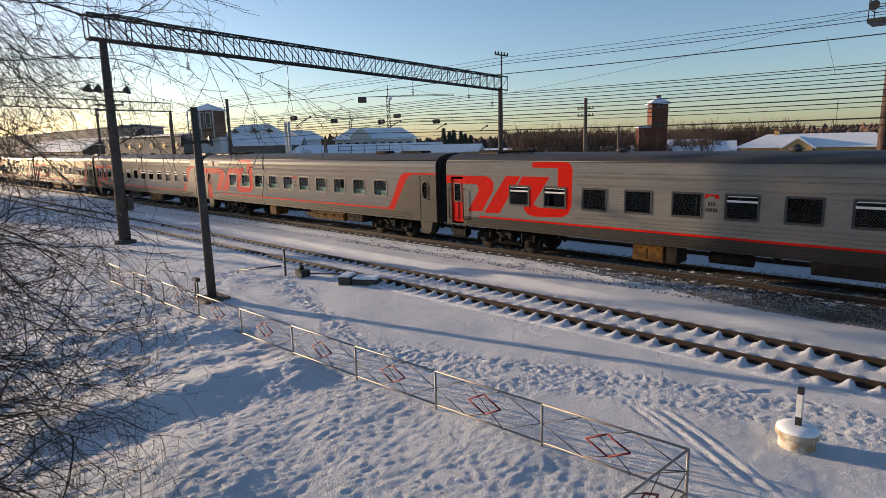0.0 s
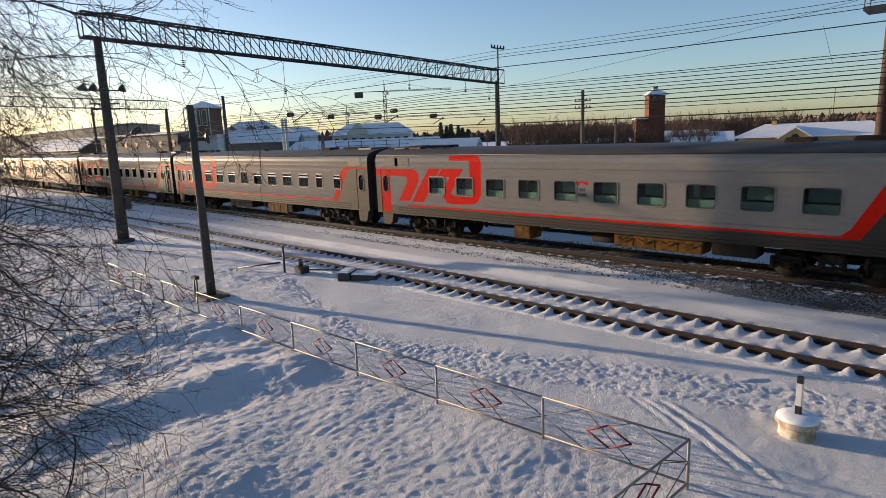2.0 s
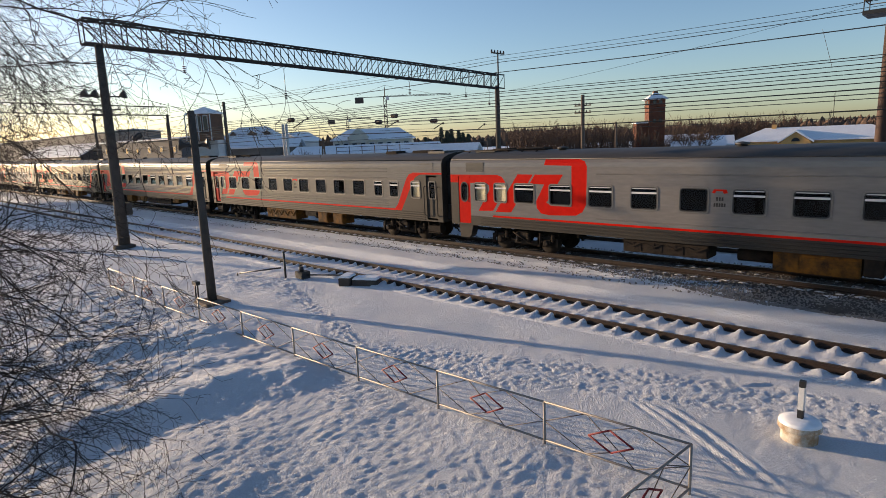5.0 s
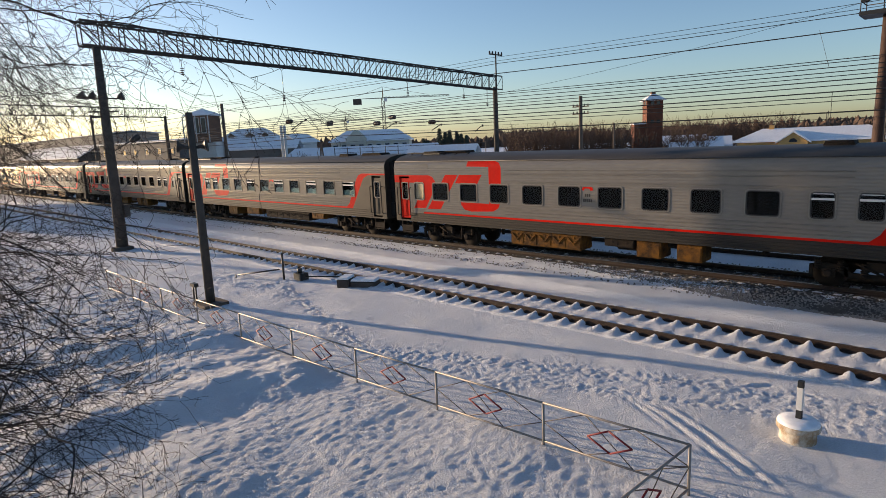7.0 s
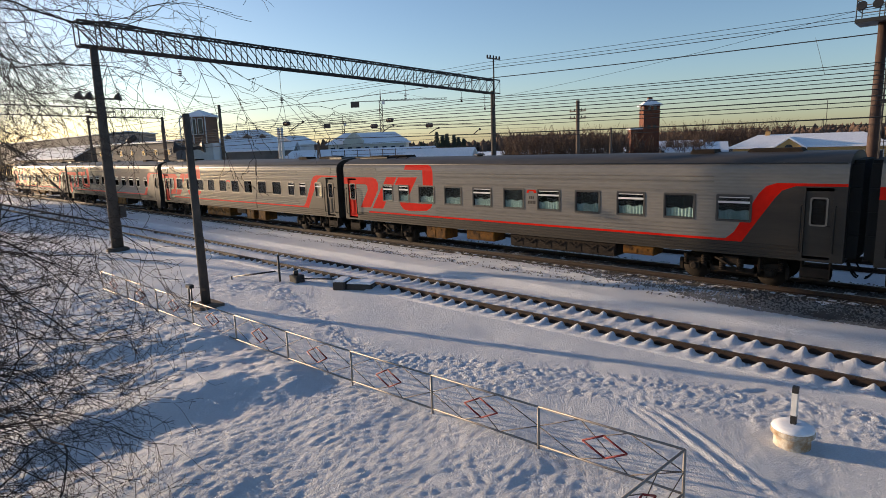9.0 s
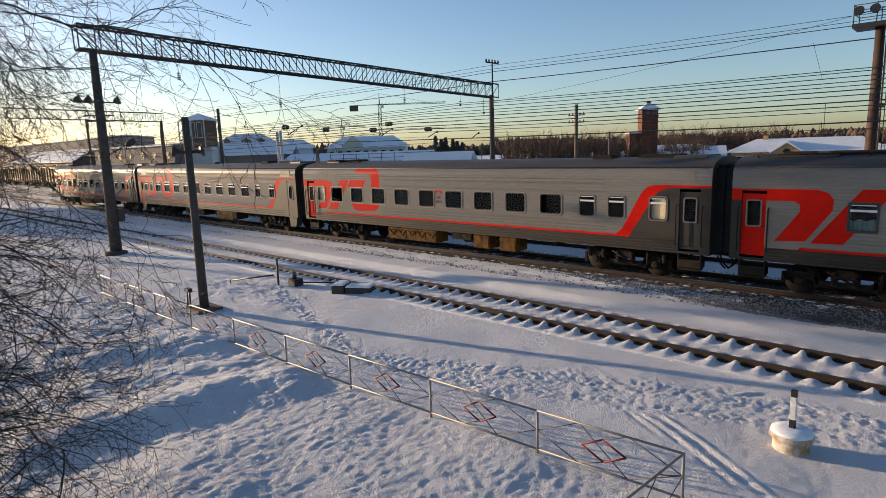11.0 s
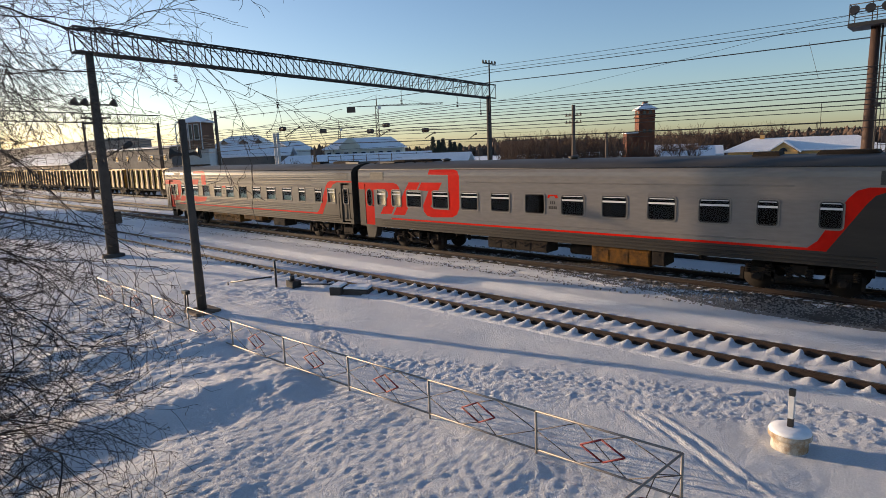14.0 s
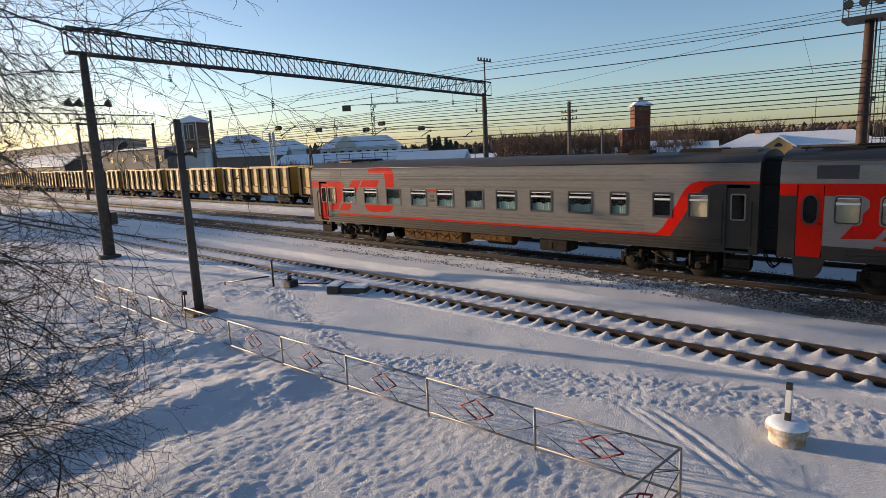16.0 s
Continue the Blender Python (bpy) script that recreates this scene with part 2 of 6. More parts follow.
def trodden():
    """Footprints by cells of half a metre: place, half width, depth."""
    rnd = random.Random(3)
    cells = {}
    walks = [(pts, 0.3, half * 0.8) for pts, half, _ in WAYS]
    walks += [(((-17.5, 13.0), (-15.2, 12.1), (-12.95, 11.6), (-11.0, 11.1), (-9.8, 10.9)), 0.24, 0.05), (((-16.8, 11.7), (-13.0, 12.7), (-9.5, 12.9), (-6.5, 13.1)), 0.3, 0.06), (((-19.0, 13.2), (-16.6, 12.6), (-14.0, 12.9)), 0.3, 0.06)]
    for path, gap, spread in walks:
        for (x0, y0), (x1, y1) in zip(path, path[1:]):
            n = int(math.hypot(x1 - x0, y1 - y0) / gap)
            for k in range(n):
                u = (k + rnd.random() * 0.5) / n
                x, y = x0 + (x1 - x0) * u + rnd.gauss(0, spread), y0 + (y1 - y0) * u + rnd.gauss(0, spread)
                mark = (x, y, rnd.uniform(0.035, 0.052), rnd.uniform(0.012, 0.026))
                for cx in (-1, 0, 1):
                    for cy in (-1, 0, 1):
                        cells.setdefault((int(x * 2 // 1) + cx, int(y * 2 // 1) + cy), []).append(mark)
    return cells


TRODDEN = trodden()


def crumbs(x, y, sx, sy, octaves, seed, h=0.75):
    return noise.fractal(Vector((x / sx + seed, y / sy - seed, seed * 0.37)), h, 2.1, octaves)


def siding_z(x, d, zr):
    """Snow over the siding: banked up, with a narrow slot along both rails and a hollow between sleepers."""
    gap = min(abs(d - 0.797), abs(d + 0.797))
    lift = max(0.0, min(1.0, (gap - 0.085) / 0.05))
    hollow = 0.5 + 0.5 * math.cos((x + 56) / 0.546 * math.tau)
    reach = math.exp(-(gap / 0.42) ** 2)
    return zr - 0.195 + lift * (0.055 + 0.06 * hollow * reach - 0.05 * (1 - hollow) * reach)


def ground_z(x, y):
    z = -0.5
    for yc, zr in TRACKS:
        top = zr - (0.185 if zr < -0.1 else 0.19)
        half = 1.75 if zr < -0.1 else 1.9
        d = abs(y - yc)
        if d < half + 1.0:
            if zr < -0.1 and d < 1.5 and -60 < x < 6:
                z = max(-0.5, siding_z(x, y - yc, zr))
            else:
                z = max(z, top if d < half else top + (d - half) * (-0.5 - top) * 1.0)
    if 17.9 < y < 20.3 or (20.3 <= y < 20.9 and x < -13):
        z = max(z, -0.38 + 0.10 * min(1.0, max(0.0, (-5 - x) / 8.0)))
    if 24 < y < 25 or 29 < y < 31.6:
        z = max(z, -0.3)
    far = max(0.0, y - 45)
    z -= 0.004 * far if far < 300 else 1.2
    if y < 14.2 and -60 < x < 12:
        fade = min(1.0, max(0.0, (14.2 - y) / 0.7))
        z += fade * (0.05 * bump_of(x, y, 2.6, 3) + 0.016 * bump_of(x, y, 0.9, 9) + 0.007 * crumbs(x, y, 0.22, 0.22, 3, 17))
        if y > 8.2:
            z += fade * groove_z(x, y)
            if x < -17.5:
                z += fade * 0.02 * min(1.0, (-17.5 - x) / 3) * crumbs(x, y, 0.7, 0.45, 4, 83, 0.5)
            rough = 0.0
            for pts, half, amp in WAYS:
                d, u = along(x, y, pts)
                if abs(d) < half * 2.4:
                    rough = max(rough, amp * math.exp(-(d / half) ** 2))
            if rough > 0.001:
                z += fade * rough * 0.6 * crumbs(x, y, 0.11, 0.11, 3, 61, 0.5)
        for fx, fy, w, deep in TRODDEN.get((int(x * 2 // 1), int(y * 2 // 1)), ()):
            q = ((x - fx) ** 2 + (y - fy) ** 2) / (w * w)
            if q < 6:
                z += fade * deep * (0.55 * q - 1) * math.exp(-q)
        if y < 8.9:
            g = min(1.0, (8.9 - y) / 1.2)
            wild = min(1.0, max(0.0, (-10.3 - x) / 1.5))
            z += g * (0.05 * bump_of(x, y, 2.2, 5) + 0.015 * crumbs(x, y, 0.15, 0.2, 3, 31, 0.4) + 0.012 * bump_of(x, y * 0.7, 0.6, 35) + wild * 0.042 * crumbs(x, y, 0.55, 0.9, 5, 37, 0.6) + near_bank(x, y))
    elif 14.2 <= y < 17.4:
        z += 0.012 * bump_of(x, y, 0.25, 12)
    elif 17.9 < y < 20.4:
        z += 0.02 * bump_of(x, y, 0.8, 2)
    elif y > 23:
        z += 0.03 * bump_of(x, y, 2.0, 4)
    return z


def steps(*spans):
    out = []
    for a, b, n in spans:
        out += [a + (b - a) * k / n for k in range(n)]
    return out + [spans[-1][1]]


def make_ground():
    xs = steps((-4000, -400, 12), (-400, -120, 20), (-120, -42, 60), (-42, -26, 90), (-26, -12, 220), (-12, 1, 300), (1, 20, 30), (20, 200, 12), (200, 3000, 8))
    ys = steps((-600, -30, 8), (-30, 1, 16), (1, 8.4, 150), (8.4, 14.2, 130), (14.2, 17.3, 78), (17.3, 24, 36), (24, 50, 60), (50, 200, 20), (200, 4000, 14))
    nx, ny = len(xs), len(ys)
    co = [(x, y, ground_z(x, y)) for y in ys for x in xs]
    fs = [(j * nx + i, j * nx + i + 1, (j + 1) * nx + i + 1, (j + 1) * nx + i) for j in range(ny - 1) for i in range(nx - 1)]
    me = bpy.data.meshes.new("ground")
    me.from_pydata(co, [], fs)
    for p in me.polygons:
        p.use_smooth = True
    me.materials.append(SNOW)
    return tagged(new("ground", me), "trampled snow with footprints, drifts and low humps", "ground", kind="structure")


make_ground()


def rail_mesh(x0, x1):
    bm = bmesh.new()
    prof = [(-0.075, 0), (0.075, 0), (0.075, 0.02), (0.012, 0.045), (0.012, 0.135), (0.036, 0.15), (0.036, 0.18), (-0.036, 0.18), (-0.036, 0.15), (-0.012, 0.135), (-0.012, 0.045), (-0.075, 0.02)]
    prism(bm, prof, x0, x1, to=lambda u, v, w: (w, u, v))
    bmesh.ops.recalc_face_normals(bm, faces=bm.faces[:])
    for f in bm.faces:
        f.material_index = 1 if f.normal.z > 0.9 and f.calc_center_median().z > 0.17 else 0
    return mesh_of("rail", bm, RAIL, RAIL_TOP)


def make_tracks():
    sl = bmesh.new()
    box_to(sl, -0.12, 0.12, -1.35, 1.35, -0.16, 0.0)
    bmesh.ops.bevel(sl, geom=sl.edges[:], offset=0.012, segments=1, affect="EDGES")
    sl = mesh_of("sleeper", sl, SLEEPER)
    rails = rail_mesh(-260, 60)
    labels = ("snow-covered siding with rusty rails and buried sleepers", "main track with brown rails on crushed stone", "track with rusty rails beyond the main line", "track with rusty rails under the goods wagons")
    for k, (yc, zr) in enumerate(TRACKS):
        t = tagged(new("railway_track"), labels[k], "track", "tracks of the yard")
        t.location = (0, yc, zr)
        for side in (-0.797, 0.797):
            shared("rail", rails, t, pose(0, side, -0.18))
        lo, hi = ((-56, 4), (-60, 4), (-110, -24), (-100, -40))[k]
        gap = 0.546 if k < 2 else 0.6
        for i in range(int((hi - lo) / gap)):
            shared("sleeper", sl, t, pose(lo + i * gap + random.uniform(-0.02, 0.02), random.uniform(-0.04, 0.04), -0.175, 0, 0, random.uniform(-1, 1)))


def bareness(x):
    """How far the stone shoulder of the main line is free of snow: 0 buried, 1 bare."""
    return min(1.0, max(0.0, (x + 16.0 + 2.0 * bump_of(x, 0, 3.0, 6)) / 11.0))


def scatter_stones():
    """Loose crushed stone beside the main track, real stones in one mesh."""
    co, fs = [], []
    rnd = random.Random(4)
    base = [(-0.5, -0.5, 0), (0.5, -0.45, 0), (0.55, 0.5, 0), (-0.45, 0.55, 0), (-0.25, -0.3, 0.7), (0.35, -0.2, 0.6), (0.2, 0.3, 0.8), (-0.3, 0.25, 0.55)]
    tri = ((4, 5, 6, 7), (0, 1, 5, 4), (1, 2, 6, 5), (2, 3, 7, 6), (3, 0, 4, 7))
    for k in range(24000):
        x = rnd.uniform(-26, 2) if k % 4 else rnd.uniform(-50, -20)
        y = 19.25 + abs(rnd.gauss(0, 0.55)) if k % 3 else rnd.uniform(19.3, 24)
        if y < 19.3 + 1.7 * (1 - bareness(x)) and rnd.random() < 0.95:
            continue
        s = rnd.uniform(0.035, 0.065)
        z = ground_z(x, y) - 0.005
        a = rnd.uniform(0, 6.28)
        n = len(co)
        for bx, by, bz in base:
            u, v = bx * math.cos(a) - by * math.sin(a), bx * math.sin(a) + by * math.cos(a)
            co.append((x + s * u, y + s * v, z + s * bz * rnd.uniform(0.8, 1.2)))
        fs += [tuple(n + i for i in f) for f in tri]
    me = bpy.data.meshes.new("crushed_stone")
    me.from_pydata(co, [], fs)
    me.materials.append(STONE)
    tagged(new("crushed_stone", me), "grey crushed stone along the main track", "ballast", kind="stuff")


def make_bed():
    """The stone bed of the main line, over the snow."""
    xs, ys = steps((-260, -50, 60), (-50, 4, 220), (4, 60, 20)), [19.35, 19.75, 20.2, 20.7, 21.3, 22.1, 22.9, 23.5, 24.0]
    co, fs = [], []
    for j, y in enumerate(ys):
        for x in xs:
            bare = bareness(x)
            wob = 0.3 * bump_of(x, 0, 1.1, 6) if j in (0, 8) else 0
            if j < 3:
                wob += (1 - bare) * (1.7, 1.35, 0.95)[j]
            co.append((x, y + wob, (-0.19 if 2 <= j <= 6 else -0.30 if j in (1, 7) else -0.41) + 0.02 * bump_of(x, y, 0.5, 8) + 0.004))
    nx = len(xs)
    for j in range(len(ys) - 1):
        for i in range(nx - 1):
            fs.append((j * nx + i, j * nx + i + 1, (j + 1) * nx + i + 1, (j + 1) * nx + i))
    me = bpy.data.meshes.new("track_bed")
    me.from_pydata(co, [], fs)
    me.materials.append(BALLAST)
    tagged(new("track_bed", me), "bed of dark crushed stone under the main track", "ballast", kind="structure")


make_bed()
make_tracks()
scatter_stones()


def sleeper_snow():
    """Snow heaped against the rails of the siding, a mound over each sleeper end."""
    yc, zr = TRACKS[0]
    co, fs = [], []
    rnd = random.Random(7)
    for i in range(110):
        x = -56 + i * 0.546
        for side in (-0.797, 0.797):
            for lo, hi in ((-0.62, -0.06), (0.06, 0.5)):
                if rnd.random() < 0.06:
                    continue
                n = len(co)
                hgt = rnd.uniform(0.09, 0.15)
                cols, rws = 7, 6
                for b in range(rws):
                    v = b / (rws - 1)
                    for a in range(cols):
                        u = a / (cols - 1) * 2 - 1
                        y = lo + (hi - lo) * v
                        near = v if lo < -0.1 else 1 - v
                        w = 0.13 + 0.17 * (1 - near)
                        z = hgt * near ** 1.5 * math.cos(u * math.pi / 2) ** 0.8 * (0.9 + 0.2 * rnd.random()) if abs(u) < 1 else -0.05
                        co.append((x + u * w + rnd.uniform(-0.01, 0.01), yc + side + y, zr - 0.175 + z))
                for b in range(rws - 1):
                    for a in range(cols - 1):
                        fs.append((n + b * cols + a, n + b * cols + a + 1, n + (b + 1) * cols + a + 1, n + (b + 1) * cols + a))
    me = bpy.data.meshes.new("snow_mounds")
    me.from_pydata(co, [], fs)
    for p in me.polygons:
        p.use_smooth = True
    me.materials.append(SNOW)
    tagged(new("snow_mounds", me), "small snow mounds heaped on the sleeper ends", "snow", kind="stuff")


sleeper_snow()


def sleeper_frost():
    """Thin crusts of snow on the sleeper ends of the main line."""
    yc, zr = TRACKS[1]
    rnd = random.Random(17)
    co, fs = [], []
    for i in range(110):
        x = -60 + i * 0.546
        for side, odds in ((-1.12, 0.95), (-0.35, 0.35), (0.35, 0.3), (1.15, 0.5)):
            if rnd.random() > odds:
                continue
            y, w, d, h = yc + side + rnd.uniform(-0.05, 0.05), rnd.uniform(0.1, 0.19), rnd.uniform(0.08, 0.17), rnd.uniform(0.02, 0.045)
            n = len(co)
            for k in range(8):
                a = k * math.tau / 8
                co.append((x + w * math.cos(a) * rnd.uniform(0.8, 1.1), y + d * math.sin(a) * rnd.uniform(0.8, 1.1), zr - 0.178))
            co.append((x, y, zr - 0.175 + h))
            fs += [(n + k, n + (k + 1) % 8, n + 8) for k in range(8)]
    me = bpy.data.meshes.new("snow_crust")
    me.from_pydata(co, [], fs)
    me.materials.append(SNOW)
    tagged(new("snow_crust", me), "thin snow crusts left on the sleepers", "snow", kind="stuff")


sleeper_frost()

# ---- the passenger train ----
LONG, HALF, SILL, HEAD = 23.95, 1.55, 2.18, 3.0        # body length, half width, foot and head of the windows
BOTTOM = 1.06
ROOF = [(1.55, 3.72), (1.535, 3.88), (1.47, 4.03), (1.33, 4.15), (1.05, 4.26), (0.6, 4.34), (0.0, 4.37)]
PITCH, FIRST = 24.54, -68.371

# plain red shapes of the livery: x from the tail end of the body, z above the rail
HOOK = [(0.0, 3.36), (2.45, 3.37), (2.72, 3.28), (2.88, 3.08), (2.86, 2.75), (2.2, 1.78), (1.36, 1.74), (2.02, 2.7), (2.0, 2.9), (1.86, 3.0), (1.12, 3.0), (0.0, 3.0)]
SLASH = [(2.33, 1.74), (3.18, 1.76), (4.33, 3.4), (3.55, 3.4)]
LOOP = [(4.42, 3.40), (5.77, 3.41), (4.98, 2.26), (5.21, 2.14), (6.15, 2.13), (6.15, 3.76), (4.88, 3.78), (4.93, 4.02), (6.45, 4.02), (6.72, 3.93), (6.83, 3.72),
        (6.8, 2.25), (6.64, 1.95), (6.35, 1.8), (5.1, 1.74), (4.72, 1.8), (4.5, 2.02), (4.48, 2.3), (4.88, 3.0), (4.16, 3.02)]


def within(px, pz, poly):
    hit = False
    for (x0, z0), (x1, z1) in zip(poly, poly[1:] + poly[:1]):
        if (z0 > pz) != (z1 > pz) and px < x0 + (pz - z0) * (x1 - x0) / (z1 - z0):
            hit = not hit
    return hit


def swoosh(s, front):
    red = [(20.1 + s, 1.58), (20.1 + s, 1.50), (21.15 + s, 1.5), (22.05 + s, 2.95), (22.25 + s, 3.2), (22.6 + s, 3.34), (front, 3.35), (front, 3.43), (22.1 + s, 3.43), (21.8 + s, 3.33), (21.6 + s, 3.1), (20.9 + s, 1.8), (20.65 + s, 1.58)]
    dark = [(21.15 + s, 1.5), (22.05 + s, 2.95), (22.25 + s, 3.2), (22.6 + s, 3.34), (front, 3.35), (front, BOTTOM), (21.15 + s, BOTTOM)]
    return red, dark


def side_wall(windows, shift, door_a, door_b, tail, front, mark):
    """The wall on the platform side with its openings, painted piece by piece."""
    cuts = sorted([(x - w / 2, x + w / 2, SILL, HEAD) for x, w, _ in windows])
    holes = [(c[0], c[1], SILL, HEAD) for c in cuts] + [(d - 0.36, d + 0.36, 1.12, 3.3) for d in (door_a, door_b)]
    xs = sorted({tail, front, *[h for c in holes for h in c[:2]]})
    zs = [BOTTOM, 1.12, SILL, HEAD, 3.3, 3.72]
    bm = bmesh.new()
    grid = {}

    def vert(x, y, z):
        key = (round(x, 4), round(y, 4), round(z, 4))
        if key not in grid:
            grid[key] = bm.verts.new(key)
        return grid[key]

    for x0, x1 in zip(xs, xs[1:]):
        for z0, z1 in zip(zs, zs[1:]):
            mx, mz = (x0 + x1) / 2, (z0 + z1) / 2
            if any(a < mx < b and c < mz < d for a, b, c, d in holes):
                for a, b, c, d in holes:
                    if a < mx < b and c < mz < d:
                        if abs(x0 - a) < 1e-4:
                            bm.faces.new((vert(x0, -HALF, z0), vert(x0, -HALF, z1), vert(x0, -HALF + 0.09, z1), vert(x0, -HALF + 0.09, z0)))
                        if abs(x1 - b) < 1e-4:
                            bm.faces.new((vert(x1, -HALF, z1), vert(x1, -HALF, z0), vert(x1, -HALF + 0.09, z0), vert(x1, -HALF + 0.09, z1)))
                        if abs(z0 - c) < 1e-4:
                            bm.faces.new((vert(x1, -HALF, z0), vert(x0, -HALF, z0), vert(x0, -HALF + 0.09, z0), vert(x1, -HALF + 0.09, z0)))
                        if abs(z1 - d) < 1e-4:
                            bm.faces.new((vert(x0, -HALF, z1), vert(x1, -HALF, z1), vert(x1, -HALF + 0.09, z1), vert(x0, -HALF + 0.09, z1)))
                continue
            bm.faces.new((vert(x0, -HALF, z0), vert(x1, -HALF, z0), vert(x1, -HALF, z1), vert(x0, -HALF, z1)))
        for (ya, za), (yb, zb) in zip(ROOF[:3], ROOF[1:3]):
            bm.faces.new((vert(x0, -ya, za), vert(x1, -ya, za), vert(x1, -yb, zb), vert(x0, -yb, zb)))
    red_end, dark_end = swoosh(shift, front)
    hook = [(x + mark if x > 0.05 else tail, z) for x, z in HOOK]
    slash, loop = [[(x + mark, z) for x, z in q] for q in (SLASH, LOOP)]
    for poly in (hook, slash, loop, red_end, dark_end):
        for (x0, z0), (x1, z1) in zip(poly, poly[1:] + poly[:1]):
            no = Vector((z1 - z0, 0, x0 - x1))
            if no.length < 1e-6:
                continue
            fs = [f for f in bm.faces if max(v.co.x for v in f.verts) > min(x0, x1) - 0.3 and min(v.co.x for v in f.verts) < max(x0, x1) + 0.3]
            geom = list({*fs, *[e for f in fs for e in f.edges], *[v for f in fs for v in f.verts]})
            bmesh.ops.bisect_plane(bm, geom=geom, dist=1e-4, plane_co=(x0, 0, z0), plane_no=no)
    for z in (1.5, 1.58):
        bmesh.ops.bisect_plane(bm, geom=bm.verts[:] + bm.edges[:] + bm.faces[:], dist=1e-4, plane_co=(0, 0, z), plane_no=(0, 0, 1))
    for f in bm.faces:
        c = f.calc_center_median()
        k = 0
        if within(c.x, c.z, red_end) or any(within(c.x, c.z, q) for q in (hook, slash, loop)):
            k = 2
        elif within(c.x, c.z, dark_end):
            k = 1
        elif c.z < 1.5:
            k = 1
        elif c.z < 1.58 and c.x > 2.2:
            k = 2
        if c.x < door_a - 0.34 and c.z < 3.0:
            k = 1
        f.material_index = k
    return bm


def wheel_mesh():
    bm = bmesh.new()
    turn = pose(0, 0, 0, 90)
    for y in (-0.80, 0.70):
        lathe(bm, [(0.10, y), (0.16, y), (0.17, y + 0.03), (0.40, y + 0.02), (0.42, y - 0.02), (0.475, y - 0.02), (0.475, y + 0.09), (0.50, y + 0.10), (0.50, y + 0.13), (0.1, y + 0.12)], 24, turn)
    lathe(bm, [(0.08, -0.95), (0.08, 0.95)], 10, turn)
    for k in range(6):
        a = k * math.tau / 6
        tube(bm, (0.28 * math.cos(a), 0.785, 0.28 * math.sin(a)), (0.28 * math.cos(a), 0.83, 0.28 * math.sin(a)), 0.03, n=6)
    return mesh_of("wheelset", bm, STEEL)


def bogie_mesh():
    bm = bmesh.new()
    for y in (-1.08, 0.98):
        prism(bm, [(-1.55, 0.62), (-1.45, 0.78), (-0.9, 0.74), (-0.6, 0.52), (0.6, 0.52), (0.9, 0.74), (1.45, 0.78), (1.55, 0.62), (1.4, 0.5), (0.95, 0.52), (0.65, 0.36), (-0.65, 0.36), (-0.95, 0.52), (-1.4, 0.5)], y, y + 0.1)
        for x in (-1.2, 1.2):
            box_to(bm, x - 0.17, x + 0.17, y - 0.08, y + 0.1, 0.36, 0.62)
            lathe(bm, [(0.13, 0), (0.13, 0.08), (0.08, 0.1)], 12, Matrix.Translation((x, y - 0.07, 0.475)) @ pose(0, 0, 0, 90))
            for dx in (-0.3, 0.3):
                for k in range(5):
                    lathe(bm, [(0.07, 0), (0.09, 0.02), (0.09, 0.04), (0.07, 0.06)], 10, Matrix.Translation((x + dx, y - 0.02, 0.55 + 0.07 * k)))
        for x in (-0.28, 0.28):
            for k in range(6):
                lathe(bm, [(0.09, 0), (0.115, 0.02), (0.115, 0.045), (0.09, 0.065)], 10, Matrix.Translation((x, y - 0.02, 0.42 + 0.075 * k)))
        tube(bm, (-0.5, y - 0.1, 0.85), (0.25, y - 0.12, 0.5), 0.035, n=6)
        tube(bm, (0.9, y - 0.1, 0.45), (0.9, y - 0.1, 0.95), 0.04, n=6)
        for x in (-0.75, 0.75, -1.68, 1.68):
            box_to(bm, x - 0.05, x + 0.05, y, y + 0.12, 0.3, 0.7)
    box_to(bm, -0.25, 0.25, -1.15, 1.15, 0.62, 0.92)
    box_to(bm, -1.3, 1.3, -0.5, 0.5, 0.55, 0.75)
    return mesh_of("bogie", bm, UNDER)


WHEEL, BOGIE = wheel_mesh(), bogie_mesh()
bar_bm = bmesh.new()
box_to(bar_bm, -0.029, 0.029, -0.005, -0.001, 0, 0.12)
BAR = mesh_of("painted_bar", bar_bm, COACH_DARK)
window_meshes = {}


